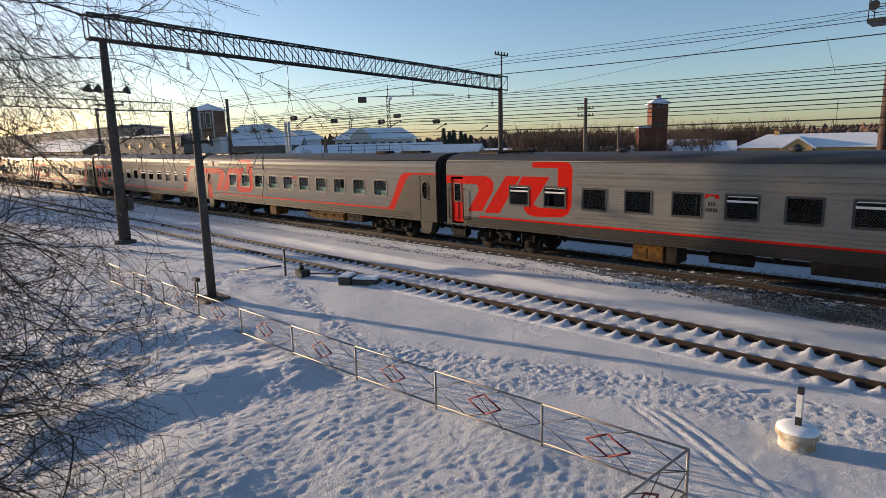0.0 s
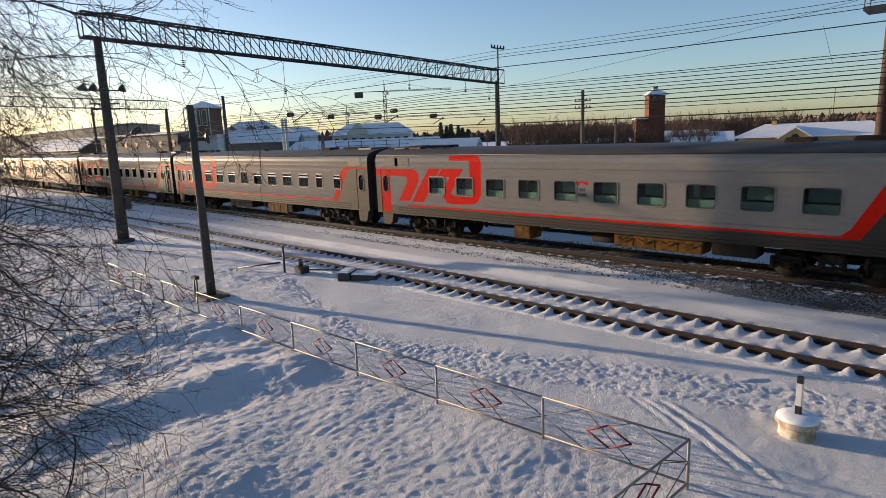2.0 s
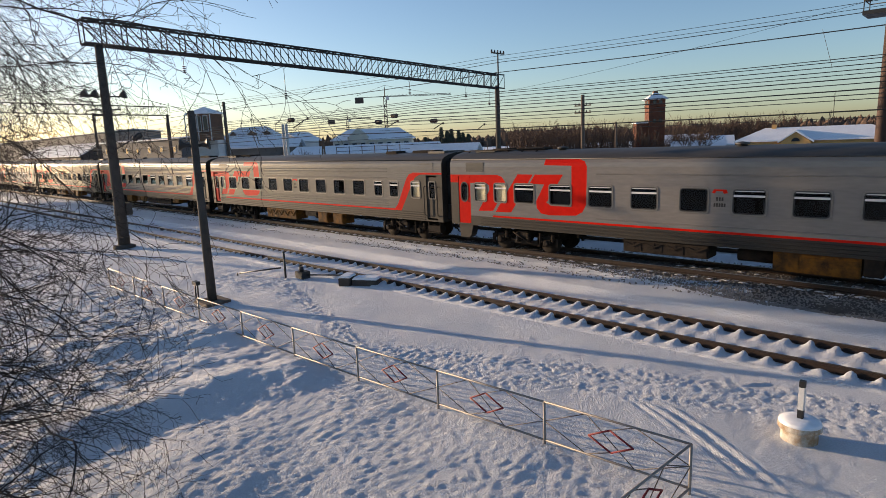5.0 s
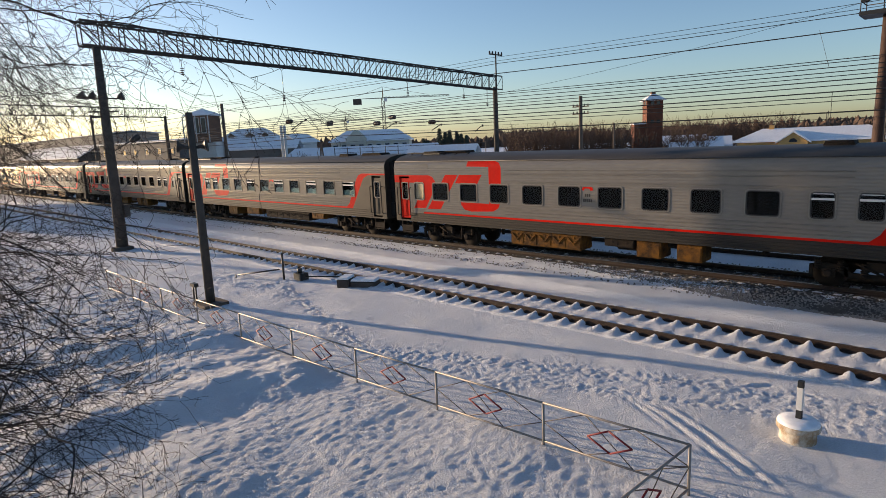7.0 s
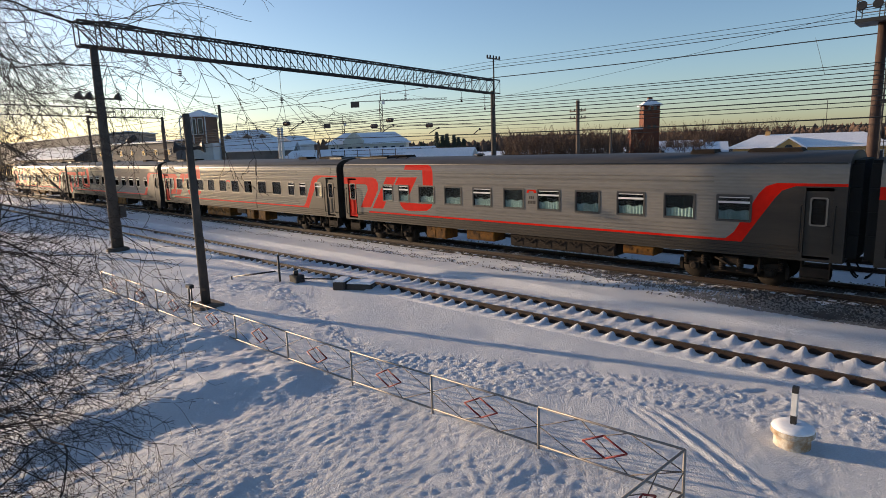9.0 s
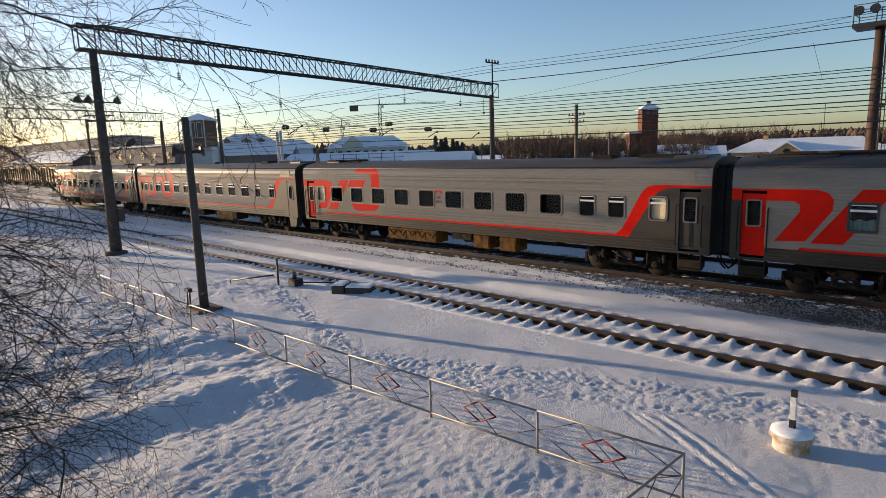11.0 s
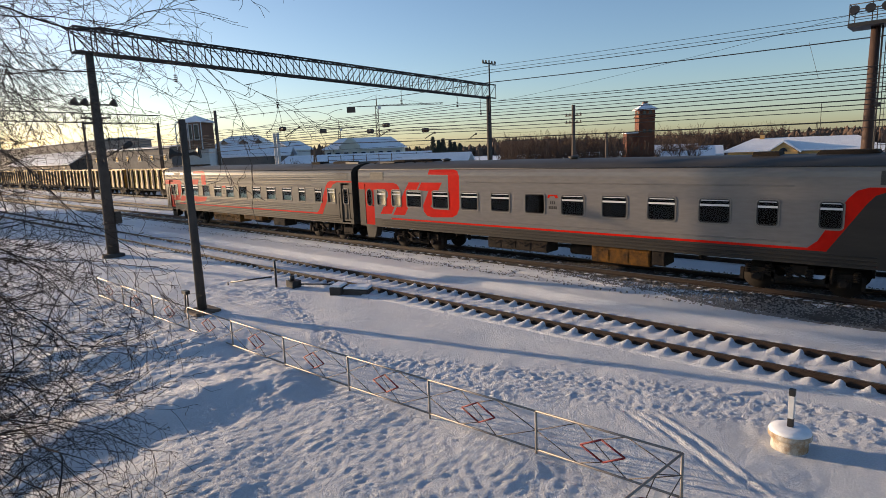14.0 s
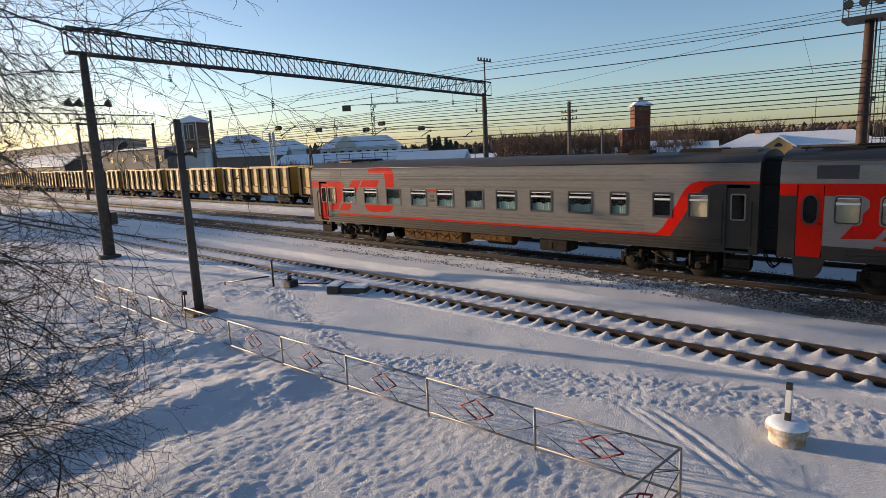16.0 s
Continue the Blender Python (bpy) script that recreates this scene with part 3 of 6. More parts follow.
def window_parts(w, kind, smooth):
    """Frame, pane, vent rail and curtain of one window, about its middle on the wall's face."""
    key = (round(w, 2), kind, smooth)
    if key in window_meshes:
        return window_meshes[key]
    hgt = HEAD - SILL
    r = 0.11 if smooth else 0.03
    out = []
    bm = bmesh.new()
    ring_frame(bm, rounded(w + 0.07, hgt + 0.07, r + 0.025), rounded(w - 0.01, hgt - 0.01, r), -0.02, 0.05)
    out.append(("window_frame", mesh_of("window_frame", bm, FRAME if smooth else DARK_FRAME)))
    bm = bmesh.new()
    ring_frame(bm, rounded(w - 0.012, hgt - 0.012, r), rounded(w - 0.08, hgt - 0.08, r * 0.8), -0.008, 0.04)
    out.append(("gasket", mesh_of("gasket", bm, DARK_FRAME)))
    bm = bmesh.new()
    prism(bm, rounded(w - 0.03, hgt - 0.03, r), 0.02, 0.03)
    out.append(("pane", mesh_of("pane", bm, PANE_CLEAR if "w" in kind else PANE_GREEN if "c" in kind or "g" in kind else PANE)))
    if "o" in kind:
        bm = bmesh.new()
        box_to(bm, -w / 2 + 0.03, w / 2 - 0.03, -0.012, 0.019, 0.16, 0.225)
        box_to(bm, -w / 2 + 0.06, w / 2 - 0.06, -0.008, 0.019, 0.335, 0.36)
        out.append(("vent_rail", mesh_of("vent_rail", bm, WHITE)))
    # added teal sheets behind the glass stand in for a lit interior
    if "g" in kind:
        bm = bmesh.new()
        for k, (za, zb) in enumerate(((-hgt / 2 + 0.03, -0.12), (-0.1, hgt / 2 - 0.03))):
            box_to(bm, -w / 2 + 0.03, w / 2 - 0.03, 0.10 + 0.5 * k, 0.11 + 0.5 * k, za, zb)
        out.append(("berth_panel", mesh_of("berth_panel", bm, TEAL)))
    if "c" in kind or "w" in kind:
        bm = bmesh.new()
        lo, hi = (-hgt / 2 + 0.03, -0.08) if "c" in kind else (-hgt / 2 + 0.02, hgt / 2 - 0.02)
        n = 26
        top = []
        for k in range(n + 1):
            x = -w / 2 + 0.03 + (w - 0.06) * k / n
            y = 0.075 + (0.012 * math.sin(k * 1.9) if "c" in kind else 0.0)
            top.append((bm.verts.new((x, y, lo)), bm.verts.new((x, y, hi - (0.03 * math.sin(k * 0.5) if "c" in kind else 0)))))
        for (a, b), (c, d) in zip(top, top[1:]):
            bm.faces.new((a, c, d, b))
        out.append(("curtain" if "c" in kind else "blind", mesh_of("curtain", bm, CURTAIN if "c" in kind else BLIND)))
    window_meshes[key] = out
    return out


def door_parts(coach, x, oval, red):
    bm = bmesh.new()
    paint = COACH_RED if red else COACH_DARK
    if oval:
        hole = [(0.19 * math.cos(k * math.tau / 20), 0.16 * math.copysign(1, math.sin(k * math.tau / 20 + 1e-6)) + 0.26 * math.sin(k * math.tau / 20)) for k in range(20)]
        rim = [(0.235 * math.cos(k * math.tau / 20), 0.16 * math.copysign(1, math.sin(k * math.tau / 20 + 1e-6)) + 0.305 * math.sin(k * math.tau / 20)) for k in range(20)]
    else:
        hole, rim = rounded(0.38, 0.78, 0.05), rounded(0.47, 0.87, 0.07)
    n = len(hole)
    # outline of the leaf with as many points as the hole, corner-wise
    leaf = []
    for hx, hz in hole:
        a = math.atan2(hz / 1.05, hx / 0.345)
        s = max(abs(math.cos(a)), abs(math.sin(a)))
        leaf.append((0.352 * math.cos(a) / s, 1.085 * math.sin(a) / s - 0.37))
    ring_frame(bm, leaf, hole, 0.0, 0.04)
    for f in bm.faces:
        f.smooth = False
    y = -HALF + (0.012 if oval else 0.045)
    d = part("door", bm, paint, coach, "red end door" if red else "dark grey end door")
    d.location = (x, y, 2.58)
    bm = bmesh.new()
    ring_frame(bm, rim, hole, -0.02, 0.0)
    part("window_frame", bm, DARK_FRAME if oval else FRAME, d)
    bm = bmesh.new()
    prism(bm, hole, 0.015, 0.025)
    part("pane", bm, PANE, d)
    if not oval:
        bm = bmesh.new()
        for z in (0.13, -0.02):
            box_to(bm, -0.19, 0.19, -0.02, -0.005, z, z + 0.02)
        part("guard_bar", bm, STEEL, d)
    bm = bmesh.new()
    box_to(bm, 0.22, 0.31, -0.03, 0.0, -0.44, -0.40)
    part("door_handle", bm, STEEL, d)
    if not oval:
        for sx in (-0.44, 0.44):
            bm = bmesh.new()
            for a, b in (((0, 0, 1.35), (0, -0.09, 1.4)), ((0, -0.09, 1.4), (0, -0.09, 2.72)), ((0, -0.09, 2.72), (0, 0, 2.77))):
                tube(bm, a, b, 0.022, n=8)
            hr = part("handrail", bm, BLACK, coach)
            hr.location = (x + sx, -HALF, 0)
    bm = bmesh.new()
    if oval:
        prism(bm, [(-0.42, BOTTOM - 0.004), (0.42, BOTTOM - 0.004), (0.3, 0.6), (0.18, 0.46), (-0.34, 0.46)], -1.5, -1.1)
    else:
        box_to(bm, -0.4, 0.4, -1.47, -1.05, 0.56, 0.84)
        box_to(bm, -0.36, 0.36, -1.5, -1.2, 0.48, 0.53)
        for sx in (-0.4, 0.36):
            box_to(bm, sx, sx + 0.04, -1.46, -1.2, 0.5, BOTTOM)
    st = part("step", bm, COACH_DARK if oval else UNDER, coach)
    st.location.x = x


def make_coach(kind, windows, shift, door_a, door_b, oval, smooth, boxes, vents, label, tail=0.3, front=LONG - 0.3):
    coach = tagged(new("passenger_coach"), label, "railway coach", "coaches of the passenger train")
    body = part("body", side_wall(windows, shift, door_a, door_b, tail, front, {"D": 0.2, "A": 0.0, "F": 0.05}.get(kind, 0.25)), [COACH_GREY if smooth else RIBBED_GREY, COACH_DARK, COACH_RED], coach)
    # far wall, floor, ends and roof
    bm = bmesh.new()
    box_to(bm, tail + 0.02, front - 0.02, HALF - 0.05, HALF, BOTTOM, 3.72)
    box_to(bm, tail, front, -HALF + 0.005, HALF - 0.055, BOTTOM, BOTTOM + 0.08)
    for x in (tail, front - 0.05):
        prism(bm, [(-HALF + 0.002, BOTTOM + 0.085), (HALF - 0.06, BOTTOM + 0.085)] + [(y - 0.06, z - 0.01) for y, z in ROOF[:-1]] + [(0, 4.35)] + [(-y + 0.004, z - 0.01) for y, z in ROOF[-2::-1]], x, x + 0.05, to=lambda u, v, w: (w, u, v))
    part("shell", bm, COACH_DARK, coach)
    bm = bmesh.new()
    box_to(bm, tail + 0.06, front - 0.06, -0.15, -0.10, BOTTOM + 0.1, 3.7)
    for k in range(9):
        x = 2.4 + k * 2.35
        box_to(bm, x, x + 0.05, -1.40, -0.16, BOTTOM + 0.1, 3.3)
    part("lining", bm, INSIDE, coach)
    bm = bmesh.new()
    outline = [(-y, z) for y, z in ROOF[2:-1]] + [(y, z) for y, z in ROOF[::-1]]
    a = [[bm.verts.new((x, y, z)) for y, z in outline] for x in (tail, tail + 0.25, tail + 0.5, 6, 12, 18, front - 0.5, front - 0.25, front)]
    for p, q in zip(a, a[1:]):
        for k in range(len(outline) - 1):
            bm.faces.new((p[k], q[k], q[k + 1], p[k + 1])).smooth = True
    part("roof", bm, COACH_ROOF, coach)
    bm = bmesh.new()
    tube(bm, (tail + 0.05, -1.50, 4.035), (front - 0.05, -1.50, 4.035), 0.022, n=6)
    part("gutter", bm, COACH_ROOF, coach)
    # ribs pressed into the side
    bm = bmesh.new()
    low = [1.14, 1.25, 1.36, 1.47, 1.70, 1.84, 1.98] if not smooth else [1.16, 1.28, 1.40, 1.72]
    for z in low + ([] if smooth else [3.14, 3.46, 3.62]) + [3.45]:
        lo, hi = (1.5, LONG - 1.5) if z < 1.5 else (7.25, 20.2 + shift)
        prism(bm, [(-HALF + 0.001, z - 0.022), (-HALF - 0.02, z - 0.008), (-HALF - 0.02, z + 0.008), (-HALF + 0.001, z + 0.022)], lo, hi, to=lambda u, v, w: (w, u, v))
    bm.faces.ensure_lookup_table()
    for f in bm.faces:
        f.material_index = 1 if f.calc_center_median().z < 1.5 else 0
    part("ribs", bm, [COACH_GREY if smooth else RIBBED_GREY, COACH_DARK], coach)
    # windows
    for x, w, k in windows:
        parts = window_parts(w, k, smooth or kind == "B")
        wn_ = shared("window", parts[0][1], coach, pose(x, -HALF, (SILL + HEAD) / 2))
        for nm, me in parts[1:]:
            o = shared(nm, me, wn_)
            if nm == "pane":
                o.visible_shadow = False
    for x, red in ((door_a, True), (door_b, False)):
        door_parts(coach, x, oval, red)
    # roof fittings
    for x in vents:
        bm = bmesh.new()
        if x < 3 or x > 20:
            box_to(bm, x - 0.55, x + 0.55, -0.75, 0.75, 4.25, 4.42)
            lv = bmesh.new()
            if oval:
                box_to(lv, x - 0.52, x + 0.52, -1.552, -1.50, 3.5, 3.9)
            for k in range(5):
                box_to(lv, x - 0.5, x + 0.5, -1.565, -1.553 if oval else -1.5, 3.52 + 0.08 * k, 3.56 + 0.08 * k)
            part("side_louvre", lv, DARK_FRAME if oval else COACH_GREY, coach)
        else:
            lathe(bm, [(0.16, 4.3), (0.16, 4.40), (0.24, 4.41), (0.22, 4.46), (0.02, 4.50)], 14, pose(x, -0.3, 0))
        part("roof_vent", bm, COACH_ROOF if 3 <= x <= 20 else DARK_FRAME, coach)
    bm = bmesh.new()
    for y in (-0.95, -0.55):
        tube(bm, (tail + 0.4, y, 4.40), (4.6, y, 4.42), 0.025, n=5)
    for k in range(6):
        tube(bm, (tail + 0.5 + 0.75 * k, -1.0, 4.2), (tail + 0.5 + 0.75 * k, -0.5, 4.43), 0.022, n=5)
    part("roof_walkway", bm, UNDER, coach, "dark pipe walkway on the roof")
    for x, l, y in ((1.9, 0.5, -0.2), (3.4, 0.8, 0.0), (19.2, 0.45, -0.3), (21.4, 0.9, -0.1)):
        bm = bmesh.new()
        prism(bm, [(x - l, 4.25), (x + l, 4.25), (x + l * 0.8, 4.47), (x - l * 0.8, 4.47)], y - 0.35, y + 0.35)
        part("roof_hood", bm, UNDER, coach, "low dark ventilation hood")
    # running gear
    for x in (3.5, LONG - 3.5):
        shared("bogie", BOGIE, coach, pose(x, 0, 0))
        for dx in (-1.2, 1.2):
            shared("wheelset", WHEEL, coach, pose(x + dx, 0, 0.475))
    for k, (x0, x1, z0, amber) in enumerate(boxes):
        bm = bmesh.new()
        box_to(bm, x0, x1, -1.42, -0.55, z0, BOTTOM - 0.01)
        bmesh.ops.bevel(bm, geom=bm.edges[:], offset=0.025, segments=2, affect="EDGES")
        n = max(1, round((x1 - x0) / 0.75))
        for i in range(n):
            c = x0 + (i + 0.5) * (x1 - x0) / n
            w = (x1 - x0) / n * 0.42
            box_to(bm, c - w, c + w, -1.435, -1.415, z0 + 0.07, BOTTOM - 0.14)
            box_to(bm, c - 0.05, c + 0.05, -1.45, -1.43, BOTTOM - 0.2, BOTTOM - 0.12)
            if x1 - x0 > 3:
                prism(bm, [(c - w, BOTTOM - 0.14), (c, z0 + 0.2), (c + w, BOTTOM - 0.14), (c + w - 0.06, BOTTOM - 0.14), (c, z0 + 0.28), (c - w + 0.06, BOTTOM - 0.14)], -1.47, -1.436)
        part("equipment_box", bm, AMBER if amber else UNDER, coach, "dusty ochre battery box" if amber else "grimy dark equipment box")
    bm = bmesh.new()
    tube(bm, (5.6, -0.6, 0.92), (LONG - 5.6, -0.6, 0.92), 0.05, n=8)
    tube(bm, (5.3, -1.0, 0.98), (LONG - 5.3, -1.0, 0.98), 0.025, n=6)
    tube(bm, (12.2, -0.75, 0.72), (13.6, -0.75, 0.72), 0.22, n=14)
    for x in (6.2, 10, 14.3, 17.4):
        box_to(bm, x, x + 0.08, -1.2, 1.2, 0.86, BOTTOM)
    part("pipework", bm, UNDER, coach)
    # gangways and couplers
    for x, s in ((tail, -1), (front, 1)):
        bm = bmesh.new()
        for k in range(4):
            box_to(bm, min(x, x + s * 0.29) + 0.0, max(x, x + s * 0.29), -1.22 + 0.05 * (k % 2), -1.02, 1.2 + 0.7 * k, 1.2 + 0.7 * k + 0.69)
        box_to(bm, min(x + s * 0.02, x + s * 0.28), max(x + s * 0.02, x + s * 0.28), -1.0, 1.0, 1.15, 4.1)
        part("gangway", bm, BLACK, coach)
        bm = bmesh.new()
        box_to(bm, min(x - s * 0.6, x + s * 0.295), max(x - s * 0.6, x + s * 0.295), -0.15, 0.15, 0.92, 1.05)
        part("coupler", bm, BLACK, coach)
        for dy in (-0.7, -0.45, 0.5):
            bm = bmesh.new()
            prev = Vector((x, dy, 0.95))
            for k in range(1, 6):
                p = Vector((x + s * 0.058 * k, dy, 0.95 - 0.42 * math.sin(k / 5 * math.pi / 2)))
                tube(bm, prev, p, 0.028, n=6)
                prev = p
            part("hose", bm, BLACK, coach)
    # small red mark and two lines of unread figures
    mx = {"D": 12.1, "E": 12.4, "A": 11.75, "B": 11.25, "C": 12.7, "F": 9.45}[kind]
    bm = bmesh.new()
    prism(bm, [(mx - 0.25, 2.86), (mx - 0.2, 2.98), (mx + 0.2, 2.98), (mx + 0.25, 2.86), (mx + 0.12, 2.84), (mx + 0.08, 2.92), (mx - 0.12, 2.92), (mx - 0.16, 2.84)], -HALF - 0.006, -HALF - 0.001)
    part("emblem", bm, COACH_RED, coach, "small red painted mark")
    for z, w, n in ((2.6, 0.26, 3), (2.4, 0.4, 5)):
        for i in range(n):
            shared("painted_bar", BAR, coach, pose(mx - w / 2 + (i + 0.5) * w / n, -HALF, z))
    return coach


PLATZ = [(1.5, 0.66, "ow"), (2.62, 0.66, "ow"), (3.88, 1.0, "o"), (5.63, 1.0, "o"), (7.4, 1.0, "o"), (9.13, 1.0, "o"), (10.9, 0.95, ""), (12.65, 1.0, "o"), (14.4, 1.0, "o"), (16.18, 1.0, "o"), (17.96, 1.0, "o"), (19.56, 0.63, "o"), (21.26, 0.62, "o")]
COMPART = [(2.03, 0.64, "w")] + [(3.46 + 1.745 * k, 1.0, "") for k in range(9)] + [(19.05, 0.65, "o"), (20.26, 0.65, "o"), (21.85, 0.62, "ow")]
CURTAINED = [(3.86, 0.7, "oc"), (5.03, 0.7, "oc"), (6.62, 1.02, "c"), (8.33, 1.02, "c"), (10.06, 1.02, "oc"), (11.78, 1.02, "c"), (13.52, 1.03, "oc"), (15.27, 1.02, "c"), (17.03, 1.03, "oc"), (18.8, 1.03, "c"), (20.57, 1.03, "oc")]
WIDE = [(4.28 + 1.76 * k, 1.0, "g") for k in range(10)]
PLAIN = [(4.5, 0.99, "o"), (6.27, 1.0, "o"), (8.04, 1.0, ""), (9.81, 1.0, ""), (11.58, 1.0, ""), (13.35, 1.0, "o"), (15.12, 1.0, ""), (16.88, 1.0, "o"), (18.65, 1.0, ""), (20.4, 1.0, "")]
LAST = [(1.8, 0.64, "w"), (3.3, 1.0, "oc"), (5.06, 1.0, "oc"), (6.78, 1.0, "c"), (8.55, 1.0, "oc"), (10.26, 1.0, "oc"), (12.0, 1.0, "c"), (13.74, 1.0, "oc"), (15.48, 1.0, "oc"), (17.26, 1.0, "oc"), (18.84, 0.64, "oc"), (20.46, 0.63, "o"), (21.7, 0.66, "ow")]
BOX_A = [(8.3, 11.4, 0.55, False), (13.4, 15.75, 0.42, True), (15.8, 16.3, 0.5, False)]
BOX_B = [(7.45, 10.9, 0.42, True), (11.9, 13.1, 0.72, False), (13.2, 14.15, 0.42, True), (14.7, 15.6, 0.42, True)]
BOX_C = [(6.4, 7.7, 0.48, True), (9.0, 10.6, 0.6, True), (11.5, 16.4, 0.52, False), (16.7, 17.9, 0.7, True)]
BOX_D = [(8.7, 9.55, 0.45, True), (13.4, 16.7, 0.55, True), (17.0, 18.4, 0.6, False)]
BOX_E = [(9.6, 10.8, 0.42, True), (10.85, 11.3, 0.42, False), (15.4, 18.3, 0.62, False)]
BOX_F = [(7.3, 11.1, 0.5, True), (11.6, 13.9, 0.74, True), (15.3, 16.6, 0.55, False)]

COACHES = [
    (2, make_coach("E", PLAIN, -0.4, 0.97, 22.98, False, False, BOX_E, (2.2, 8.5, 14.5), "grey ribbed passenger coach with red markings and dark skirt")),
    (1, make_coach("D", WIDE, 0.0, 0.62, 23.45, True, True, BOX_D, (1.1, 1.9), "smooth grey passenger coach with wide windows and red markings", -0.1, LONG + 0.25)),
    (0, make_coach("A", PLATZ, 0.05, 0.55, 23.38, True, True, BOX_A, (1.2, 5.0, 12.0, 22.9), "smooth grey passenger coach with barred vent windows", -0.28, LONG + 0.03)),
    (-1, make_coach("B", COMPART, -0.4, 1.0, 22.95, False, False, BOX_B, (2.2, 22.6), "grey ribbed compartment coach with dark windows")),
    (-2, make_coach("C", CURTAINED, -0.3, 0.97, 22.95, False, False, BOX_C, (2.5, 1.4, 9.0), "grey ribbed coach with pale curtains in the windows")),
]
COACHES.append((-3, copy_thing(COACHES[3][1], Matrix())))
COACHES.append((-4, copy_thing(COACHES[2][1], Matrix())))
COACHES.append((-5, make_coach("F", LAST, -0.4, 1.02, 22.93, False, False, BOX_F, (2.2, 22.7), "last grey ribbed coach with pleated curtains", 0.0, LONG - 0.4)))

# ---- yard furniture ----
CONCRETE = material("weathered_concrete", (0.042, 0.035, 0.03), 0.85, second=(0.075, 0.062, 0.052), scale=2.5, bump=0.3)
PALE_CONCRETE = material("pale_concrete", (0.62, 0.58, 0.50), 0.85, second=(0.30, 0.19, 0.10), scale=4.0, amount=0.7, bump=0.3)
TRUSS = material("dark_galvanised_steel", (0.03, 0.028, 0.027), 0.7, 0.2, second=(0.05, 0.045, 0.042), scale=3)
RUST = material("rusty_mast_steel", (0.085, 0.045, 0.03), 0.75, 0.2, second=(0.05, 0.03, 0.024), scale=2.0)
PIPE = material("silver_fence_paint", (0.28, 0.26, 0.24), 0.5, 0.3, second=(0.22, 0.19, 0.165), scale=7)
ROD = material("thin_fence_rod", (0.12, 0.10, 0.09), 0.6, 0.3, scale=7)
CRIMSON = material("dark_red_fence_paint", (0.20, 0.008, 0.012), 0.6, second=(0.14, 0.007, 0.01), scale=7)
BRICK = material("red_brick", (0.17, 0.055, 0.026), 0.9, second=(0.09, 0.034, 0.02), scale=1.5, bump=0.2)
DARK_BRICK = material("sooty_brick", (0.21, 0.105, 0.065), 0.9, second=(0.13, 0.075, 0.052), scale=2, bump=0.2)
WHITEWASH = material("grey_whitewash", (0.62, 0.62, 0.62), 0.9, second=(0.5, 0.49, 0.48), scale=0.8)
GREY_WALL = material("grey_render", (0.13, 0.125, 0.12), 0.9, second=(0.18, 0.17, 0.16), scale=0.5)
CREAM = material("cream_render", (0.58, 0.54, 0.44), 0.9, second=(0.48, 0.45, 0.38), scale=0.6)
OCHRE = material("ochre_render", (0.55, 0.33, 0.12), 0.9, second=(0.46, 0.27, 0.10), scale=0.7)
WOOD = material("dark_timber", (0.09, 0.065, 0.05), 0.85, second=(0.14, 0.10, 0.075), scale=2, streak=(1, 1, 6))
WINDOW_DARK = material("dark_window", (0.03, 0.035, 0.045), 0.15, scale=3)
BARK = material("dark_bark", (0.022, 0.016, 0.014), 0.85, second=(0.04, 0.028, 0.022), scale=6, bump=0.3)
BIRCH = material("birch_bark", (0.55, 0.53, 0.50), 0.8, second=(0.08, 0.07, 0.065), scale=3, amount=0.75, bump=0.3)
BRUSH = material("bare_brush", (0.075, 0.045, 0.032), 0.9, second=(0.12, 0.075, 0.05), scale=0.6)
NEEDLES = material("spruce_needles", (0.03, 0.04, 0.03), 0.9, second=(0.05, 0.06, 0.04), scale=1.2)
GONDOLA = material("ochre_wagon_paint", (0.44, 0.25, 0.022), 0.55, second=(0.30, 0.15, 0.018), scale=0.8, amount=0.6, streak=(1, 1, 0.5), fine=6, vary=0.12)
# near-black: the shadow beside each wagon rib is put into the rib's colour
RIB_SHADE = material("shade_painted_wagon_rib", (0.016, 0.010, 0.007), 0.9, second=(0.012, 0.008, 0.006), scale=2)
INSULATOR = material("brown_porcelain", (0.05, 0.025, 0.02), 0.25, scale=6)
WIRE = material("overhead_wire", (0.05, 0.048, 0.045), 0.5, 0.6, scale=2)
GLOW = material("lamp_glass", (0.25, 0.24, 0.22), 0.2, scale=4)
SIGNAL_BLACK = material("black_enamel", (0.02, 0.02, 0.02), 0.5, scale=5)


def thing(name, label, category, x, y, z=0.0, turn=0.0, group=""):
    t = tagged(new(name), label, category, group)
    t.location, t.rotation_euler = (x, y, z), (0, 0, radians(turn))
    return t


def concrete_pole(x, y, z0, z1, r0, r1, label, lean=(0, 0)):
    p = thing("concrete_pole", label, "pole", x, y, z0)
    bm = bmesh.new()
    tube(bm, (0, 0, -0.3), (lean[0], lean[1], z1 - z0), r0, r1, n=14)
    part("shaft", bm, CONCRETE, p)
    return p


def lamp_bar(pole, z, reach):
    bm = bmesh.new()
    tube(bm, (0, -reach, z), (0, reach * 0.75, z), 0.045, n=8)
    bar = part("crossarm", bm, TRUSS, pole)
    for y in (-reach, -reach * 0.55, reach * 0.75):
        bm = bmesh.new()
        lathe(bm, [(0.07, 0.0), (0.16, 0.12), (0.24, 0.30), (0.25, 0.36)], 16, Matrix.Translation((-0.05, y, z + 0.05)) @ pose(0, 0, 0, 0, 75, 60))
        part("floodlight", bm, SIGNAL_BLACK, bar)


